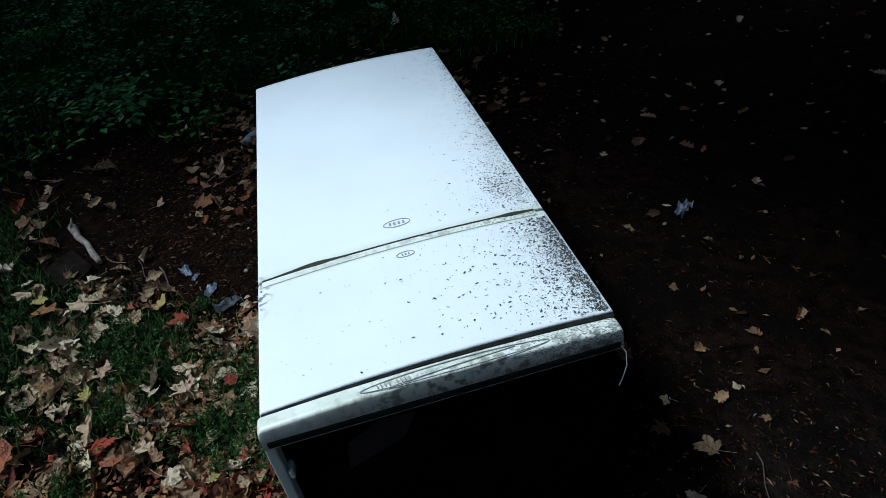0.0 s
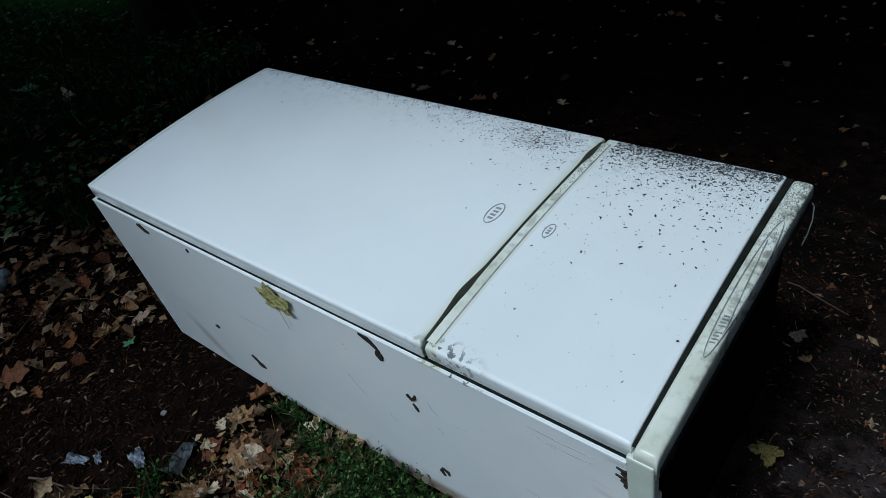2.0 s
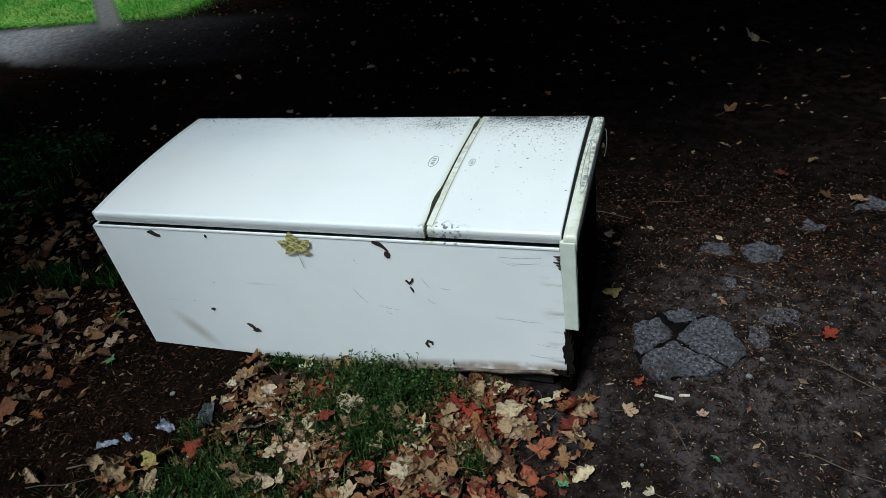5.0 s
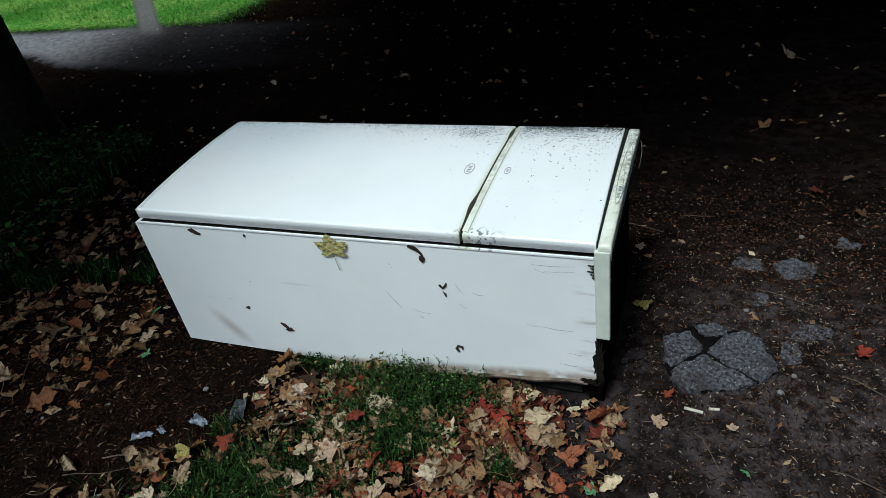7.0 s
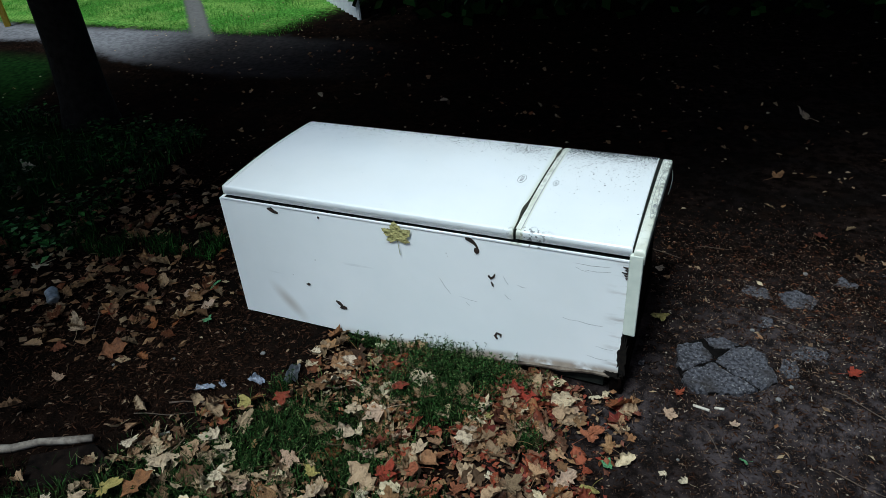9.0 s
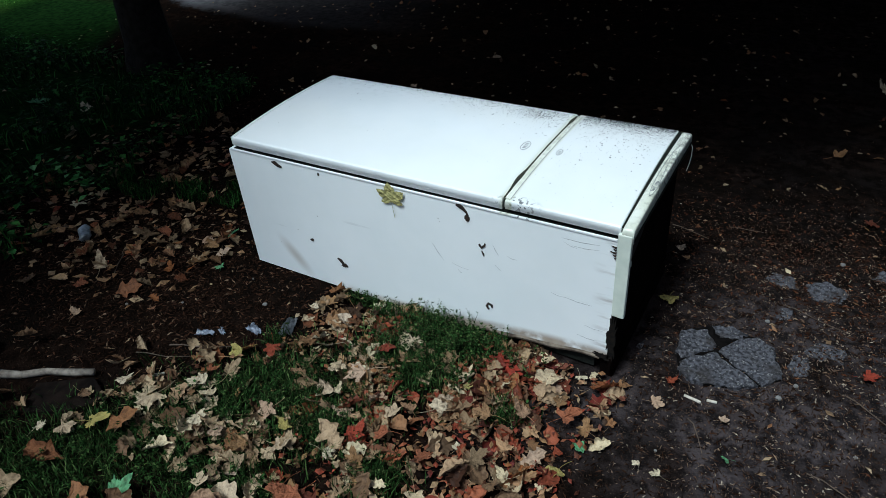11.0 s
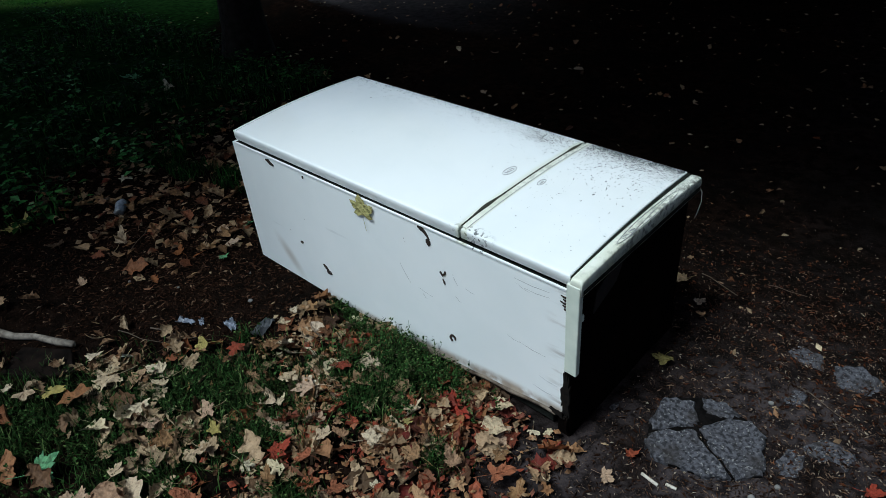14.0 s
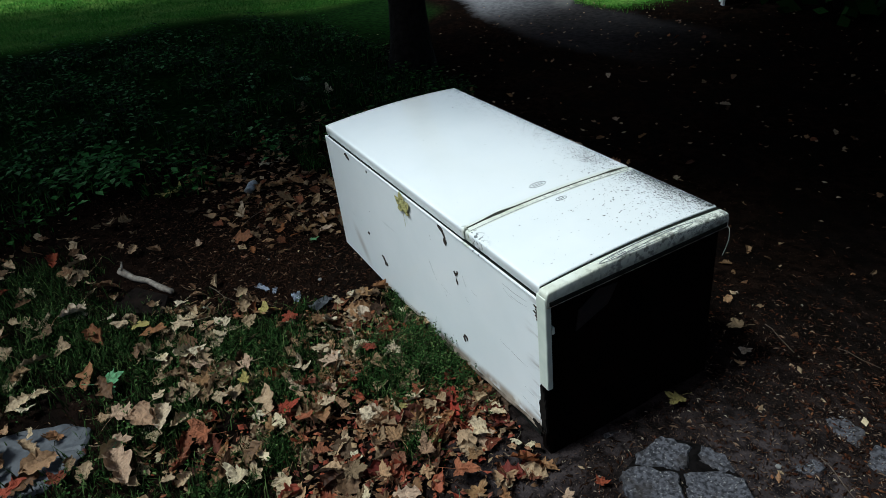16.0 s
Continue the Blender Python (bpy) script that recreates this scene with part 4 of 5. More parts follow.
# the yellow leaf that sticks to the side
stuck = leaf_mesh("maple_leaf", M_LEAF_STUCK, 77, 5, 0.02, True, 0.15, 0.52, 0.08)
ob = new("maple_leaf", stuck)
ob.matrix_basis = pose(0.646, -0.006, 0.445, 90, 0, 0) @ pose(0, 0, 0, 0, 0, 4) @ Matrix.Diagonal((0.076, 0.066, 0.03, 1))
tagged(ob, "yellow maple leaf stuck to the white side of the refrigerator", "leaf")


# ---- litter, chips, grass ----
def flakes(n, place, size, mat, name, label, category, lift=0.006, ratio=0.6, tilt=0.35):
    verts, faces = [], []
    made = 0
    while made < n:
        x, y = place()
        if in_fridge(x, y):
            continue
        s = random.uniform(*size)
        a = random.uniform(0, 2 * math.pi)
        c, d = math.cos(a) * s, math.sin(a) * s
        k = ratio * random.uniform(0.6, 1.2)
        z = gz(x, y) + random.uniform(0.0, lift)
        t1, t2, t3 = (random.uniform(-tilt, tilt) * s for _ in range(3))
        b = len(verts)
        verts += [(x - c, y - d, z + t1), (x + d * k, y - c * k, z + t2 + 0.002), (x + c, y + d, z + t3 + 0.001), (x - d * k, y + c * k, z + 0.002), (x + c * 0.15, y + d * 0.15, z + s * 0.28 * random.random() + 0.004)]
        faces += [(b, b + 1, b + 4), (b + 1, b + 2, b + 4), (b + 2, b + 3, b + 4), (b + 3, b, b + 4)]
        made += 1
    return stuff(name, verts, faces, mat, label, category)


def near_place():
    return random.uniform(-1.6, 2.8), random.triangular(-1.5, 1.8, -0.4)


def far_place():
    return random.uniform(-4, 5), random.uniform(-0.2, 5.0)


flakes(1200, red_place, (0.004, 0.015), M_SCRAPS_R, "red_leaf_litter", "torn reddish brown leaf scraps covering the ground", "leaf litter", 0.02)
flakes(1200, pile_place, (0.004, 0.015), M_SCRAPS, "leaf_litter", "torn tan leaf scraps covering the ground", "leaf litter", 0.025)
flakes(420, left_place, (0.010, 0.03), M_SCRAPS, "leaf_litter", "torn brown leaf scraps on dark soil", "leaf litter", 0.015)
flakes(1100, far_place, (0.005, 0.018), M_SCRAPS_P, "leaf_litter", "small scattered leaf scraps on the path", "leaf litter", 0.004)
flakes(26000, near_place, (0.003, 0.013), M_CHIPS, "wood_chips", "fine bark and twig crumbs strewn over dark soil", "bark chips", 0.004, 0.14)


def path_place():
    return random.gauss(1.85, 0.35), random.gauss(0.2, 0.5)


flakes(2600, lambda: (random.gauss(1.8, 0.4), random.gauss(0.8, 0.3)), (0.002, 0.010), M_CRUMBS, "wood_chips", "brown leaf crumbs on the trodden path", "bark chips", 0.003, 0.4)
flakes(15000, path_place, (0.0014, 0.007), M_CHIPS_L, "wood_chips", "pale twig crumbs trodden into the grey path", "bark chips", 0.003, 0.3)
flakes(5000, lambda: (random.gauss(-0.2, 0.45), random.gauss(-0.25, 0.3)), (0.004, 0.013), M_CHIPS, "wood_chips", "brown bark crumbs on bare soil", "bark chips", 0.004, 0.25)


def blades(n, place, height, width, mat, name, label, category, lean=0.5):
    verts, faces = [], []
    made = 0
    while made < n:
        x, y = place()
        if in_fridge(x, y) or not clear_of_stick(x, y):
            continue
        h, w, a = random.uniform(*height), random.uniform(*width), random.uniform(0, 2 * math.pi)
        l = random.uniform(0.1, lean) * h
        c, s = math.cos(a), math.sin(a)
        z = gz(x, y) - 0.004
        b = len(verts)
        verts += [(x - s * w, y + c * w, z), (x + s * w, y - c * w, z), (x + c * l * 0.35 - s * w * 0.8, y + s * l * 0.35 + c * w * 0.8, z + h * 0.6), (x + c * l * 0.35 + s * w * 0.8, y + s * l * 0.35 - c * w * 0.8, z + h * 0.6), (x + c * l, y + s * l, z + h * 0.95)]
        faces += [(b, b + 1, b + 3, b + 2), (b + 2, b + 3, b + 4)]
        made += 1
    return stuff(name, verts, faces, mat, label, category)


def tuft_place():
    x, y, r = random.choices(TUFTS, weights=[t[2] ** 1.5 for t in TUFTS])[0]
    return random.gauss(x, r * 0.55), random.gauss(y, r * 0.55)


blades(27000, tuft_place, (0.02, 0.062), (0.0009, 0.0022), M_GRASS, "grass", "short dark green grass tufts among fallen leaves", "grass", 1.0)


def verge_place():
    while True:
        x, y = random.uniform(-1.25, -0.35), random.uniform(0.02, 0.5)
        if on_verge(x, y) and noise.noise(Vector((x * 6, y * 6, 4))) > random.uniform(-0.4, 0.3):
            return x, y


blades(1300, verge_place, (0.02, 0.07), (0.0012, 0.0026), M_WEED, "grass", "thin dark grass between bands of fallen leaves", "grass", 1.0)


def weed_place():
    while True:
        x, y = random.uniform(-5.0, -0.9), random.uniform(-3.0, 1.6)
        edge = -1.0 - 0.25 * noise.noise(Vector((y * 2.0, 3, 0))) - 0.35 * max(0, y)
        if x < edge and math.hypot(x + 2.5, y - 1.7) > 0.35 and noise.noise(Vector((x * 2.3, y * 2.3, 9))) > random.uniform(-0.35, 0.25):
            return x, y


def open_weed_place():
    """The weeds away from the deep shade by the trunk."""
    while True:
        x, y = weed_place()
        if y < 0.35:
            return x, y


def lawn_edge(x):
    """Where the lawn begins beyond the track: it reaches further towards it beside the trail."""
    return 3.72 + 0.28 * min(max((-x - 4.1) / 0.5, 0), 1) + 0.12 * min(max((-x - 5.0) / 0.6, 0), 1)


def meadow_place():
    while True:
        x, y = random.uniform(-10, -1.6), random.uniform(-3, 8.0)
        # blades thin out to the right, standing in for shade on the lawn
        if x < -2.3 - 0.9 * random.random() and y > lawn_edge(x) + 0.10 * noise.noise(Vector((x * 4, 7, 0))) + 0.12 * random.random() and abs(x + 3.68 + (y - 4.07) * 0.93) > 0.16 and noise.noise(Vector((x * 1.4, y * 1.4, 5))) > random.uniform(-0.9, 0.1):
            return x, y
        if x < -5.6 - 0.6 * random.random() and y < 2.85 + 0.2 * noise.noise(Vector((x * 2, 3, 0))):
            return x, y


blades(17000, weed_place, (0.03, 0.10), (0.0015, 0.004), M_WEED, "grass", "dense grass under the trees with shade in its dark green", "grass", 0.9)
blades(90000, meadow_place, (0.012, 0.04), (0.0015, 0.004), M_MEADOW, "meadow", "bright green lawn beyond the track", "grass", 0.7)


def weeds(n, place, size, name, mat=M_WEED, height=(0.04, 0.16), reach=0.07, label="low broad-leaved weeds with shade in their dark green"):
    verts, faces = [], []
    for _ in range(n):
        x, y = place()
        z0 = gz(x, y)
        h = random.uniform(*height)
        for k in range(random.randrange(5, 11)):
            a, s = random.uniform(0, 2 * math.pi), random.uniform(*size)
            r = random.uniform(0.1, 1.0) * reach
            cx, cy, cz = x + r * math.cos(a), y + r * math.sin(a), z0 + h * random.uniform(0.3, 1.0)
            c, d = math.cos(a), math.sin(a)
            b = len(verts)
            dz = random.uniform(-0.4, 0.3) * s
            verts += [(cx, cy, cz), (cx + c * s * 0.5 - d * s * 0.35, cy + d * s * 0.5 + c * s * 0.35, cz + 0.12 * s + dz * 0.5), (cx + c * s, cy + d * s, cz + dz), (cx + c * s * 0.5 + d * s * 0.35, cy + d * s * 0.5 - c * s * 0.35, cz + 0.12 * s + dz * 0.5)]
            faces += [(b, b + 1, b + 2), (b, b + 2, b + 3)]
    return stuff(name, verts, faces, mat, label, "weeds")


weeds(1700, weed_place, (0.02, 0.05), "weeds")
weeds(240, open_weed_place, (0.025, 0.055), "weeds", M_WEED_L, (0.08, 0.22), 0.09, "taller broad-leaved weeds with the light in their leaf colour")
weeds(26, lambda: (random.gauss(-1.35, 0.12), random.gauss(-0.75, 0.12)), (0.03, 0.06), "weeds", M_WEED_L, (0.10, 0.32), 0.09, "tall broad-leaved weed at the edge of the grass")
weeds(350, tuft_place, (0.007, 0.016), "small_weeds", M_GRASS, (0.015, 0.06), 0.03, "small-leaved green weeds among fallen leaves")


def sprigs(n, place, height, name, label, mat):
    """Upright weeds: a bent stem with narrow leaflets all the way up."""
    verts, faces = [], []
    for _ in range(n):
        x, y = place()
        if in_fridge(x, y, 0.004):
            continue
        h, a = random.uniform(*height), random.uniform(0, 2 * math.pi)
        lean = random.uniform(0.05, 0.45) * h
        z0 = gz(x, y) - 0.003
        axis = [Vector((x + math.cos(a) * lean * t * t, y + math.sin(a) * lean * t * t, z0 + h * t)) for t in (0, 0.35, 0.7, 1.0)]
        axis = [Vector((p.x, min(p.y, -0.006) if -0.03 < p.x < 1.34 else p.y, p.z)) for p in axis]
        for p, q in zip(axis, axis[1:]):
            b = len(verts)
            verts += [p + Vector((-0.0006, 0, 0)), p + Vector((0.0006, 0, 0)), q + Vector((0.0005, 0.0002, 0)), q + Vector((-0.0005, 0.0002, 0))]
            faces.append((b, b + 1, b + 2, b + 3))
        for _k in range(random.randrange(9, 17)):
            t = random.uniform(0.15, 1.0)
            k = min(int(t * 3), 2)
            p = axis[k].lerp(axis[k + 1], t * 3 - k)
            e, l = random.uniform(0, 2 * math.pi), random.uniform(0.006, 0.016) * (1.2 - 0.5 * t)
            d = Vector((math.cos(e), math.sin(e), random.uniform(0.0, 0.7))).normalized() * l
            w = Vector((-math.sin(e), math.cos(e), 0)) * l * random.uniform(0.16, 0.3)
            tip = p + d
            if -0.03 < tip.x < 1.34:
                tip.y = min(tip.y, -0.004)
            b = len(verts)
            verts += [p, p + d * 0.5 + w, tip, p + d * 0.5 - w]
            faces.append((b, b + 1, b + 2, b + 3))
    return stuff(name, verts, faces, mat, label, "weeds")


sprigs(420, lambda: (random.gauss(0.86, 0.11), -0.015 - abs(random.gauss(0, 0.085))), (0.03, 0.12), "small_weeds", "upright fine-leaved green weeds against the refrigerator", M_GRASS)
sprigs(14, lambda: (random.choice((0.445, 0.50)) + random.gauss(0, 0.01), -0.02), (0.03, 0.06), "small_weeds", "small upright weeds against the refrigerator", M_GRASS)
sprigs(900, tuft_place, (0.02, 0.07), "small_weeds", "fine-leaved green weeds among fallen leaves", M_GRASS)


# ---- stones ----
def slab_stone(name, pts, top, label, mat=M_STONE, group="broken paving", parent=None):
    cx, cy = sum(p[0] for p in pts) / len(pts), sum(p[1] for p in pts) / len(pts)
    if parent:
        pts = [(cx + (x - cx) * 0.975, cy + (y - cy) * 0.975) for x, y in pts]
        top += 0.010
    r = random.Random(int(cx * 1000))
    line = []
    for p, q in zip(pts, pts[1:] + pts[:1]):
        for k in range(5):
            t = k / 5
            w = 0.006 if k else 0.003
            line.append((p[0] + (q[0] - p[0]) * t + r.uniform(-w, w), p[1] + (q[1] - p[1]) * t + r.uniform(-w, w)))
    bm = bmesh.new()
    z = gz(cx, cy)
    n = len(line)
    low = [bm.verts.new((x, y, z - 0.04)) for x, y in line]
    rim = [bm.verts.new((x, y, z + top - 0.006)) for x, y in line]
    inn = [bm.verts.new((cx + (x - cx) * 0.93, cy + (y - cy) * 0.93, z + top + r.uniform(-0.0015, 0.0015))) for x, y in line]
    c = bm.verts.new((cx, cy, z + top))
    for i in range(n):
        j = (i + 1) % n
        bm.faces.new((low[i], low[j], rim[j], rim[i]))
        bm.faces.new((rim[i], rim[j], inn[j], inn[i]))
        bm.faces.new((inn[i], inn[j], c))
    bm.faces.new(low[::-1])
    bmesh.ops.recalc_face_normals(bm, faces=bm.faces)
    if parent:
        return part(name, bm, mat, parent)
    return tagged(link_mesh(name, bm, mat), label, "stone", group)


CRACKED = "cracked grey paving fragment sunk flush in the soil"
paving = tagged(empty("paving_slab", (1.63, 0.24, gz(1.63, 0.24))), "cracked grey paving slab in four pieces sunk in soil", "paving slab")
bed = [(1.487, 0.276), (1.565, 0.335), (1.622, 0.358), (1.684, 0.340), (1.711, 0.336), (1.762, 0.310), (1.804, 0.186), (1.748, 0.130), (1.687, 0.092), (1.579, 0.067), (1.524, 0.098), (1.495, 0.180)]
# near-black sheet under the pieces, painting in the shade of the cracks
part("bedding", prism([(1.64 + (x - 1.64) * 0.95, 0.212 + (y - 0.212) * 0.95) for x, y in bed], "z", gz(1.63, 0.24) - 0.03, gz(1.63, 0.24) + 0.006), M_BED, paving, "black bedding with the shade of the cracks in its colour")
slab_stone("fragment", [(1.49, 0.273), (1.567, 0.305), (1.605, 0.25), (1.602, 0.228), (1.524, 0.149), (1.498, 0.181)], 0.007, CRACKED, parent=paving)
slab_stone("fragment", [(1.526, 0.141), (1.604, 0.219), (1.657, 0.184), (1.745, 0.133), (1.687, 0.095), (1.579, 0.07), (1.527, 0.1)], 0.008, CRACKED, parent=paving)
slab_stone("fragment", [(1.614, 0.224), (1.665, 0.309), (1.711, 0.332), (1.759, 0.307), (1.777, 0.248), (1.801, 0.186), (1.753, 0.136), (1.664, 0.184)], 0.008, CRACKED, parent=paving)
slab_stone("fragment", [(1.572, 0.33), (1.622, 0.355), (1.682, 0.336), (1.661, 0.304), (1.606, 0.286)], 0.003, CRACKED, parent=paving)
slab_stone("paving_fragment", [(1.83, 0.345), (1.875, 0.31), (1.95, 0.335), (1.945, 0.40), (1.87, 0.405)], 0.002, CRACKED)
slab_stone("paving_fragment", [(1.80, 0.255), (1.825, 0.215), (1.865, 0.245), (1.85, 0.32), (1.81, 0.315)], 0.002, CRACKED)
slab_stone("paving_fragment", [(1.66, 0.66), (1.74, 0.60), (1.79, 0.65), (1.76, 0.73), (1.69, 0.73)], 0.002, CRACKED)
slab_stone("paving_fragment", [(1.80, 0.70), (1.83, 0.62), (1.92, 0.63), (1.93, 0.70), (1.86, 0.745)], 0.007, CRACKED)
slab_stone("paving_fragment", [(1.74, 0.47), (1.78, 0.465), (1.785, 0.53), (1.75, 0.54)], 0.002, CRACKED)
slab_stone("paving_fragment", [(1.98, 0.82), (2.05, 0.80), (2.08, 0.87), (2.02, 0.91)], 0.002, CRACKED)
slab_stone("paving_fragment", [(2.16, 0.98), (2.27, 0.94), (2.33, 1.03), (2.24, 1.10)], 0.002, CRACKED)
slab_stone("paving_fragment", [(1.385, 0.17), (1.42, 0.15), (1.44, 0.21), (1.41, 0.24)], 0.002, CRACKED)
slab_stone("stone_slab", [(0.42, -1.34), (0.45, -1.22), (0.50, -1.11), (0.565, -1.06), (0.66, -1.085), (0.72, -1.15), (0.76, -1.25), (0.62, -1.40)], 0.016, "flat blue-grey stone slab lying in the grass", M_SLATE, "")
for x, y, s in ((1.80, 0.115, 0.012), (1.835, 0.18, 0.01), (0.17, -0.20, 0.012), (0.02, -0.10, 0.007), (-0.12, -0.32, 0.007), (1.72, 0.44, 0.010), (2.0, 0.0, 0.008), (1.55, -0.2, 0.006), (2.15, 0.5, 0.009), (1.9, 0.9, 0.012), (-0.3, -0.42, 0.008)):
    bm = bmesh.new()
    bmesh.ops.create_icosphere(bm, subdivisions=2, radius=s)
    for v in bm.verts:
        v.co *= 1 + 0.25 * noise.noise(v.co * 90 + Vector((x * 9, y, 0)))
        v.co.z *= 0.5
        v.co *= 0.75
    ob = smooth(link_mesh("pebble", bm, M_PEBBLE))
    ob.matrix_basis = pose(x, y, gz(x, y) + s * 0.35)
    tagged(ob, "small pale pebble on the soil", "pebble", "pebbles")


# ---- litter and sticks ----
def scrap(x, y, size, seed, mat, name, label, category):
    r = random.Random(seed)
    bm = bmesh.new()
    n = 7
    rows = [[bm.verts.new(((i / (n - 1) - 0.5) * size * (1 + 0.2 * r.random()), (j / (n - 1) - 0.5) * size * 0.6 * (0.5 + r.random() * 0.3 + 0.5 * i / n), abs(noise.noise(Vector((i * 0.6, j * 0.7, seed)))) * size * 0.55)) for j in range(n)] for i in range(n)]
    for a, b in zip(rows, rows[1:]):
        for k in range(n - 1):
            bm.faces.new((a[k], b[k], b[k + 1], a[k + 1]))
    ob = link_mesh(name, bm, mat)
    ob.matrix_basis = pose(x, y, gz(x, y) + 0.004, 0, 0, r.uniform(0, 360))
    return tagged(ob, label, category)


scrap(0.088, -0.405, 0.055, 1, M_FILM, "plastic_scrap", "crumpled clear plastic scrap on dark soil", "litter")
scrap(0.133, -0.372, 0.03, 2, M_FILM, "plastic_scrap", "small clear plastic scrap on dark soil", "litter")
scrap(0.232, -0.316, 0.055, 3, M_FILM, "plastic_scrap", "crumpled clear plastic scrap on dark soil", "litter")
scrap(0.33, -0.255, 0.08, 4, M_SLATE, "plastic_scrap", "dull grey plastic scrap", "litter")
scrap(0.80, -0.17, 0.035, 5, M_FILM, "plastic_scrap", "small bluish plastic scrap in the grass", "litter")
scrap(0.34, 1.27, 0.075, 6, M_FILM, "plastic_scrap", "crumpled clear plastic scrap on the path", "litter")
scrap(0.82, -0.575, 0.018, 8, M_PAPER, "paper_scrap", "tiny white paper scrap on a leaf", "litter")


def drinks_can(x, y, turn):
    """A crushed can lying on its side."""
    bm = bmesh.new()
    prof = [(-0.062, 0.020), (-0.060, 0.026), (-0.052, 0.032), (-0.03, 0.033), (0.0, 0.030), (0.03, 0.033), (0.052, 0.032), (0.060, 0.027), (0.062, 0.022)]
    rings = []
    for u, r in prof:
        ring = []
        for k in range(20):
            a = 2 * math.pi * k / 20
            q = r * (1 + 0.35 * noise.noise(Vector((u * 38, math.cos(a) * 1.2, math.sin(a) * 1.2 + 5))))
            ring.append(bm.verts.new((u, q * math.cos(a), 0.72 * q * math.sin(a))))
        rings.append(ring)
    for p, q in zip(rings, rings[1:]):
        for k in range(20):
            bm.faces.new((p[k], p[(k + 1) % 20], q[(k + 1) % 20], q[k]))
    bm.faces.new(rings[0][::-1])
    bm.faces.new(rings[-1])
    bmesh.ops.recalc_face_normals(bm, faces=bm.faces)
    ob = smooth(link_mesh("drinks_can", bm, M_TIN))
    ob.matrix_basis = pose(x, y, gz(x, y) + 0.016, 0, 4, turn) @ Matrix.Diagonal((0.7, 0.75, 0.75, 1))
    return tagged(ob, "crushed silver drinks can lying among fallen leaves", "can")


drinks_can(-0.86, -0.185, -35)


def stick(points, r0, r1, name, label, mat=M_STICK, group=""):
    n = len(points)
    pts = [(x, y, gz(x, y) + h) for x, y, h in points]
    ob = smooth(link_mesh(name, tube(pts, [r0 + (r1 - r0) * i / (n - 1) for i in range(n)], 8, None, 0.5), mat))
    return tagged(ob, label, "stick", group)


stick([(-0.372, -0.868, 0.020), (-0.35, -0.856, 0.018), (-0.29, -0.829, 0.015), (-0.22, -0.782, 0.017), (-0.13, -0.742, 0.014), (-0.078, -0.712, 0.014)], 0.0155, 0.0105, "stick", "weathered grey branch piece on dark soil")
stick([(-0.352, -0.862, 0.03), (-0.366, -0.85, 0.062)], 0.006, 0.003, "stick", "short side twig on the branch piece")
for pts in (((1.568, 0.018, 0.004), (1.615, 0.012, 0.004)), ((1.628, 0.028, 0.004), (1.655, 0.030, 0.004)), ((0.078, -0.632, 0.008), (0.112, -0.602, 0.010))):
    stick(pts, 0.0042, 0.0042, "cigarette_butt", "pale cigarette butt on the soil", M_PAPER)
for a, b, r in (((1.60, -0.06), (1.66, -0.16), 0.003), ((1.90, -0.10), (2.10, -0.16), 0.003), ((1.95, 0.20), (2.12, 0.10), 0.003), ((1.15, -0.42), (1.32, -0.50), 0.002), ((0.02, -0.50), (0.24, -0.40), 0.004), ((-0.05, -0.58), (0.14, -0.50), 0.003),
                ((0.55, -0.40), (0.70, -0.36), 0.002), ((1.30, 0.92), (1.45, 0.86), 0.003), ((1.5, 1.0), (1.62, 1.02), 0.003), ((0.95, -0.55), (1.15, -0.45), 0.003), ((-0.6, -0.2), (-0.5, -0.32), 0.003), ((1.75, 0.55), (1.95, 0.48), 0.003)):
    m_ = ((a[0] + b[0]) / 2 + 0.01, (a[1] + b[1]) / 2 - 0.008)
    stick([(*a, 0.004), (a[0] * 0.7 + m_[0] * 0.3 + 0.004, a[1] * 0.7 + m_[1] * 0.3 + 0.006, 0.006), (*m_, 0.007), (*b, 0.003)], r * 0.7, r * 0.35, "twig", "thin dry brown twig on the ground", M_TWIG, "twigs")
bm = prism([(-0.20, -0.83), (-0.05, -0.73), (0.065, -0.77), (-0.01, -0.86), (-0.13, -0.925)], "z", gz(-0.1, -0.85) - 0.01, gz(-0.1, -0.85) + 0.014, 0.003)
tagged(link_mesh("rotten_board", bm, M_BOARD), "flat dark rotten board half sunk in soil", "board")

# ---- tree ----
tree = tagged(empty("tree", (-2.53, 1.66, -0.15)), "dark rough-barked tree with broad unseen foliage added for shade", "tree")
TX, TY = -2.53, 1.66
trunk_pts = [(TX - 0.05, TY - 0.06, -0.35), (TX - 0.05, TY - 0.06, -0.12), (TX - 0.04, TY - 0.05, 0.05), (TX - 0.04, TY - 0.04, 0.35), (TX - 0.035, TY - 0.045, 0.9), (TX - 0.045, TY - 0.055, 1.8), (TX - 0.01, TY - 0.03, 3.0), (TX + 0.1, TY + 0.05, 4.5)]
bm = tube(trunk_pts, [0.24, 0.19, 0.16, 0.142, 0.136, 0.13, 0.12, 0.09], 28, None, 0.12)
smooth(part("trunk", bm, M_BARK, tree))
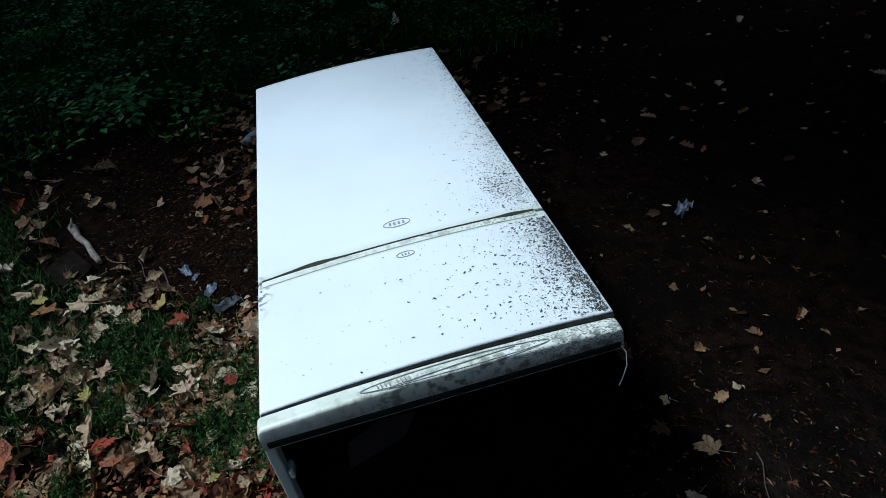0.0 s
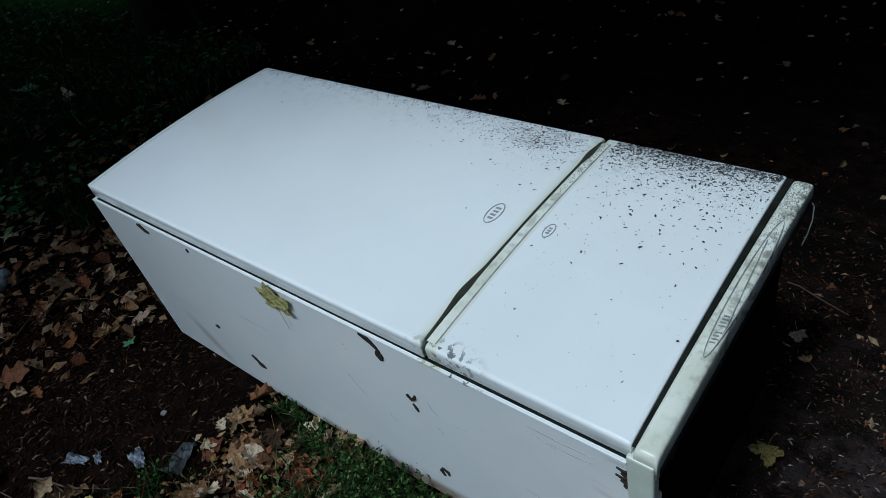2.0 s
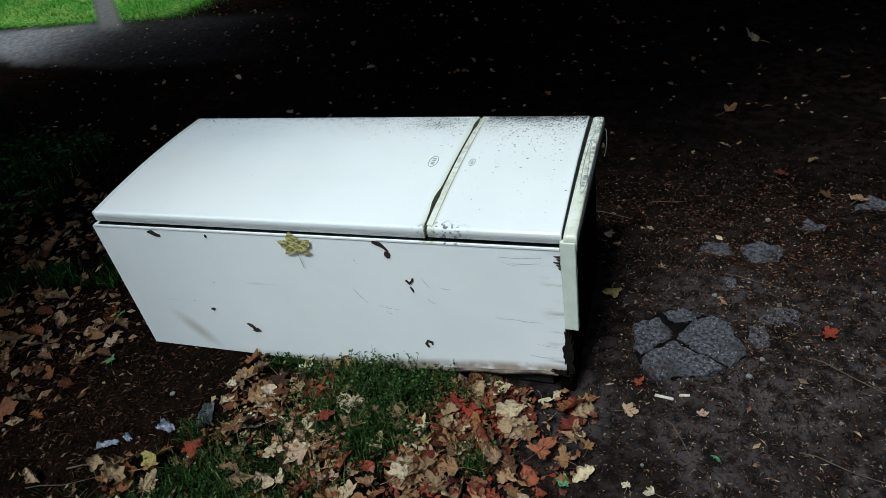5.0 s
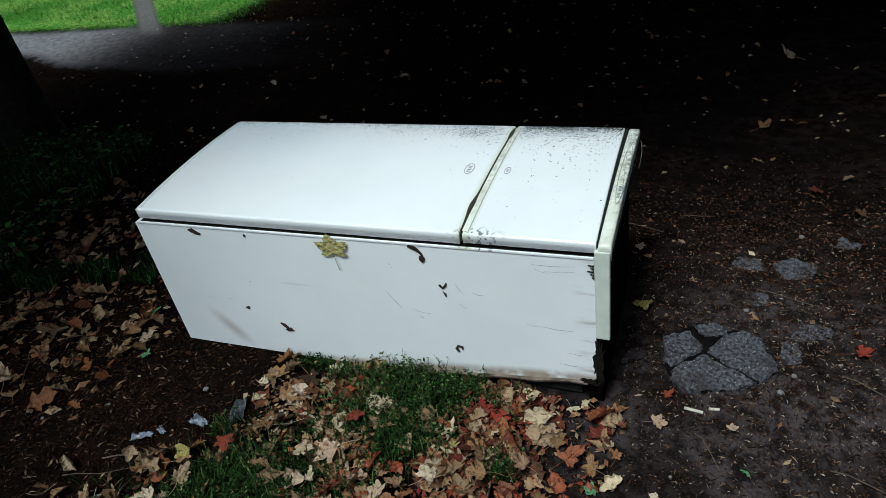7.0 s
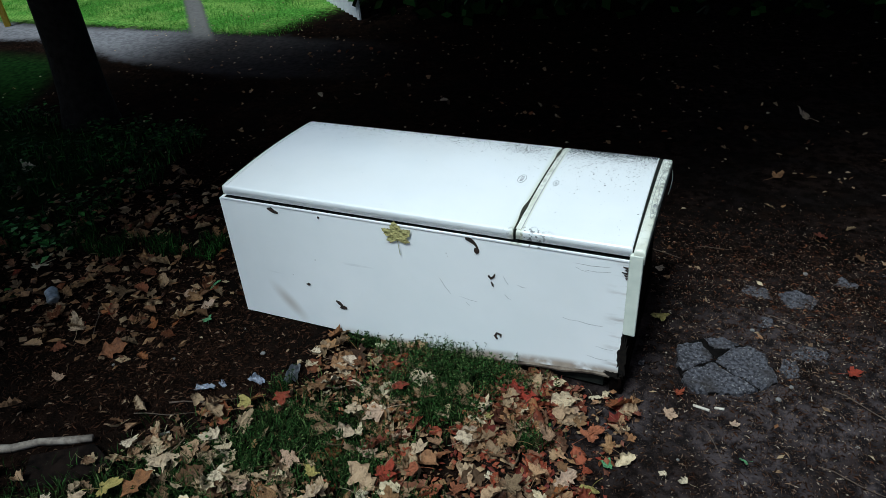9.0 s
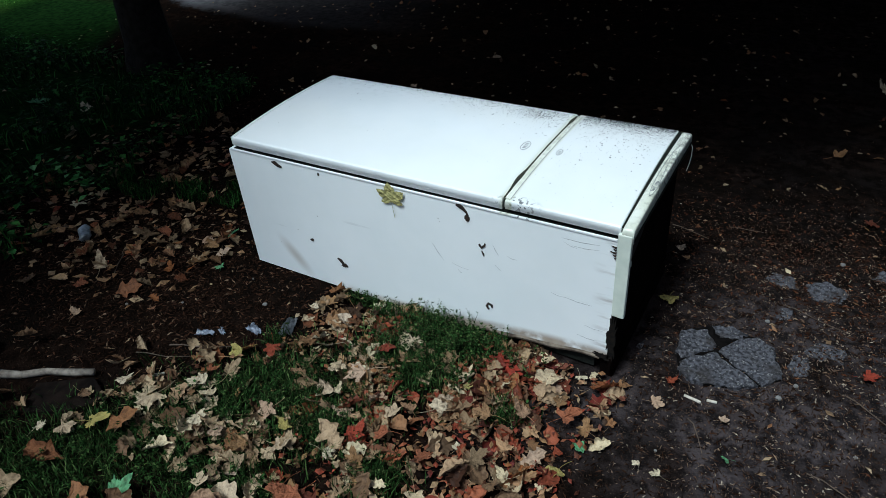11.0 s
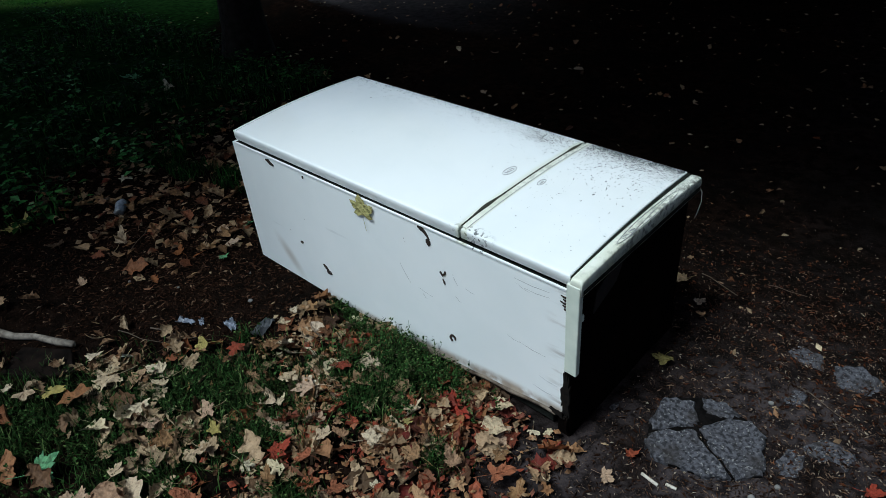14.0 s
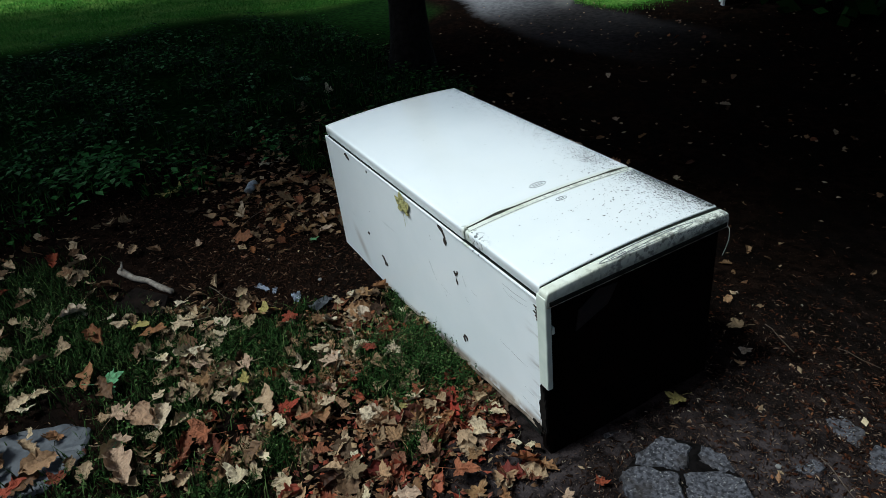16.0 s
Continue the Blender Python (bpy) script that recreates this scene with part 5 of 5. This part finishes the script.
for end, h in (((0.5, -0.8, 5.2), 3.0), ((1.8, 2.2, 5.6), 3.2), ((-4.2, 0.2, 5.4), 3.3), ((-2.0, 4.2, 5.8), 3.6), ((1.0, 0.8, 6.0), 4.0)):
    s = Vector((TX + 0.03, TY, h))
    e = Vector(end)
    smooth(part("limb", tube([s, s.lerp(e, 0.35) + Vector((0, 0, 0.25)), s.lerp(e, 0.7) + Vector((0, 0, 0.2)), e], [0.1, 0.07, 0.045, 0.015], 8), M_BARK, tree))


def crown_mesh(n, clumps, size):
    verts, faces = [], []
    for _ in range(n):
        cx, cy, cz, r = random.choices(clumps, weights=[c[3] ** 2 for c in clumps])[0]
        x, y, z = random.gauss(cx, r * 0.5), random.gauss(cy, r * 0.5), random.gauss(cz, r * 0.28)
        s = random.uniform(*size)
        u = Vector((random.gauss(0, 1), random.gauss(0, 1), random.gauss(0, 0.5))).normalized() * s
        w = u.orthogonal().normalized() * s * 0.7
        b = len(verts)
        p = Vector((x, y, z))
        verts += [p - u, p + w, p + u, p - w]
        faces.append((b, b + 1, b + 2, b + 3))
    me = bpy.data.meshes.new("crown")
    me.from_pydata([tuple(v) for v in verts], [], faces)
    me.materials.append(M_CROWN)
    return me


rc = random.Random(3)
clumps = []
# unseen foliage, added so the ground behind the refrigerator falls in shade
while len(clumps) < 125:
    x, y = rc.uniform(-3.4, 8.5), rc.uniform(-0.3, 9.0)
    if x < -1.9 and y > 0.4:
        continue
    clumps.append((x, y, rc.uniform(4.3, 6.0), rc.uniform(0.6, 1.0)))
for _ in range(26):
    clumps.append((rc.uniform(-1.0, 7.0), rc.uniform(-0.45, 0.6), rc.uniform(4.4, 5.2), rc.uniform(0.45, 0.7)))
# added foliage far from the trunk, to shade weeds and lawn westward
for _ in range(80):
    clumps.append((rc.uniform(-9.0, -1.5), rc.uniform(-6.5, -1.2), rc.uniform(4.3, 6.0), rc.uniform(0.6, 1.0)))
for _ in range(5):
    clumps.append((rc.uniform(-8.0, -4.6), rc.uniform(-1.4, 0.1), rc.uniform(4.4, 5.6), rc.uniform(0.4, 0.7)))
# thin unseen foliage added over the lawn, sky between boughs for door reflections
for _ in range(70):
    clumps.append((rc.uniform(-12.0, -2.5), rc.uniform(4.0, 12.0), rc.uniform(6.5, 9.0), rc.uniform(0.5, 0.9)))
crown = new("crown", crown_mesh(66000, clumps, (0.08, 0.18)))
crown.parent = tree
crown.matrix_parent_inverse = tree.matrix_basis.inverted()

# ---- distance ----
pole = smooth(link_mesh("pole", tube([(-6.0, 3.65, -0.3), (-6.0, 3.65, 1.0), (-6.0, 3.65, 2.2)], [0.035] * 3, 12), M_YELLOWPAINT))
tagged(pole, "yellow painted metal post standing in the lawn", "post")


def fence():
    root = tagged(empty("fence", (-2.3, 4.8, -0.17)), "pale corrugated sheet metal fence", "fence")
    for i in range(9):
        x, y = -1.98 - 0.095 * i, 4.45 + 0.085 * i
        prof = [(x, y), (x - 0.03, y + 0.005), (x - 0.05, y + 0.055), (x - 0.095, y + 0.085), (x - 0.085, y + 0.10), (x + 0.01, y + 0.015)]
        part("sheet", prism(prof, "z", -0.20, 1.6), M_FENCE, root)
    return root


fence()


def bench():
    root = tagged(empty("bench", (-10.2, -1.5, -0.1)), "blue wooden bench with dark legs on the lawn", "bench")
    for k in range(3):
        part("slat", box(-10.4 + k * 0.13, -10.29 + k * 0.13, -2.2, -0.9, 0.40, 0.43, 0.006), M_BLUE, root)
    for y in (-2.05, -1.05):
        for x in (-10.37, -10.07):
            part("leg", box(x, x + 0.05, y, y + 0.05, -0.02, 0.398, 0.004), M_BARK, root)
    return root


bench()


def shrub(x, y, w, h, seed):
    """A dense dark shrub: a few stems and a mass of leaves with an uneven outline."""
    r = random.Random(seed)
    root = tagged(empty("shrub", (x, y, gz(x, y))), "dense dark green shrub added to close off low light", "shrub", "shrubs")
    for k in range(3):
        e = (x + r.uniform(-0.4, 0.4) * w, y + r.uniform(-0.3, 0.3), h * r.uniform(0.6, 0.9))
        smooth(part("stem", tube([(x + 0.1 * k, y, gz(x, y) - 0.05), (x + 0.1 * k, y, h * 0.3), e], [0.03, 0.022, 0.008], 6), M_BARK, root))
    verts, faces = [], []
    for _ in range(1600):
        a, q = r.uniform(0, 6.283), r.random() ** 0.5
        z = gz(x, y) + h * r.random() ** 0.8
        k = q * w * 0.6 * (1 + 0.3 * math.sin(3 * a + seed + z * 2))
        p = Vector((x + k * math.cos(a), y + 0.6 * k * math.sin(a), z))
        u = Vector((r.gauss(0, 1), r.gauss(0, 1), r.gauss(0, 0.6))).normalized() * r.uniform(0.05, 0.11)
        v = u.orthogonal().normalized() * u.length * 0.6
        b = len(verts)
        verts += [tuple(p - u), tuple(p + v), tuple(p + u), tuple(p - v)]
        faces.append((b, b + 1, b + 2, b + 3))
    me = bpy.data.meshes.new("foliage")
    me.from_pydata(verts, [], faces)
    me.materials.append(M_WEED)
    f = new("foliage", me)
    f.parent, f.matrix_parent_inverse = root, root.matrix_basis.inverted()


# added row closing the back; the east shrubs are unseen and block sky light
for i, (x, y) in enumerate(((-1.2, 4.9), (0.1, 5.2), (1.6, 5.5), (2.9, 5.4), (4.2, 5.0), (5.3, 4.0), (5.9, 2.7), (6.2, 1.2), (6.3, -0.4), (6.0, -2.0))):
    shrub(x, y, 1.8, 2.6 + 0.3 * (i % 3), 20 + i)
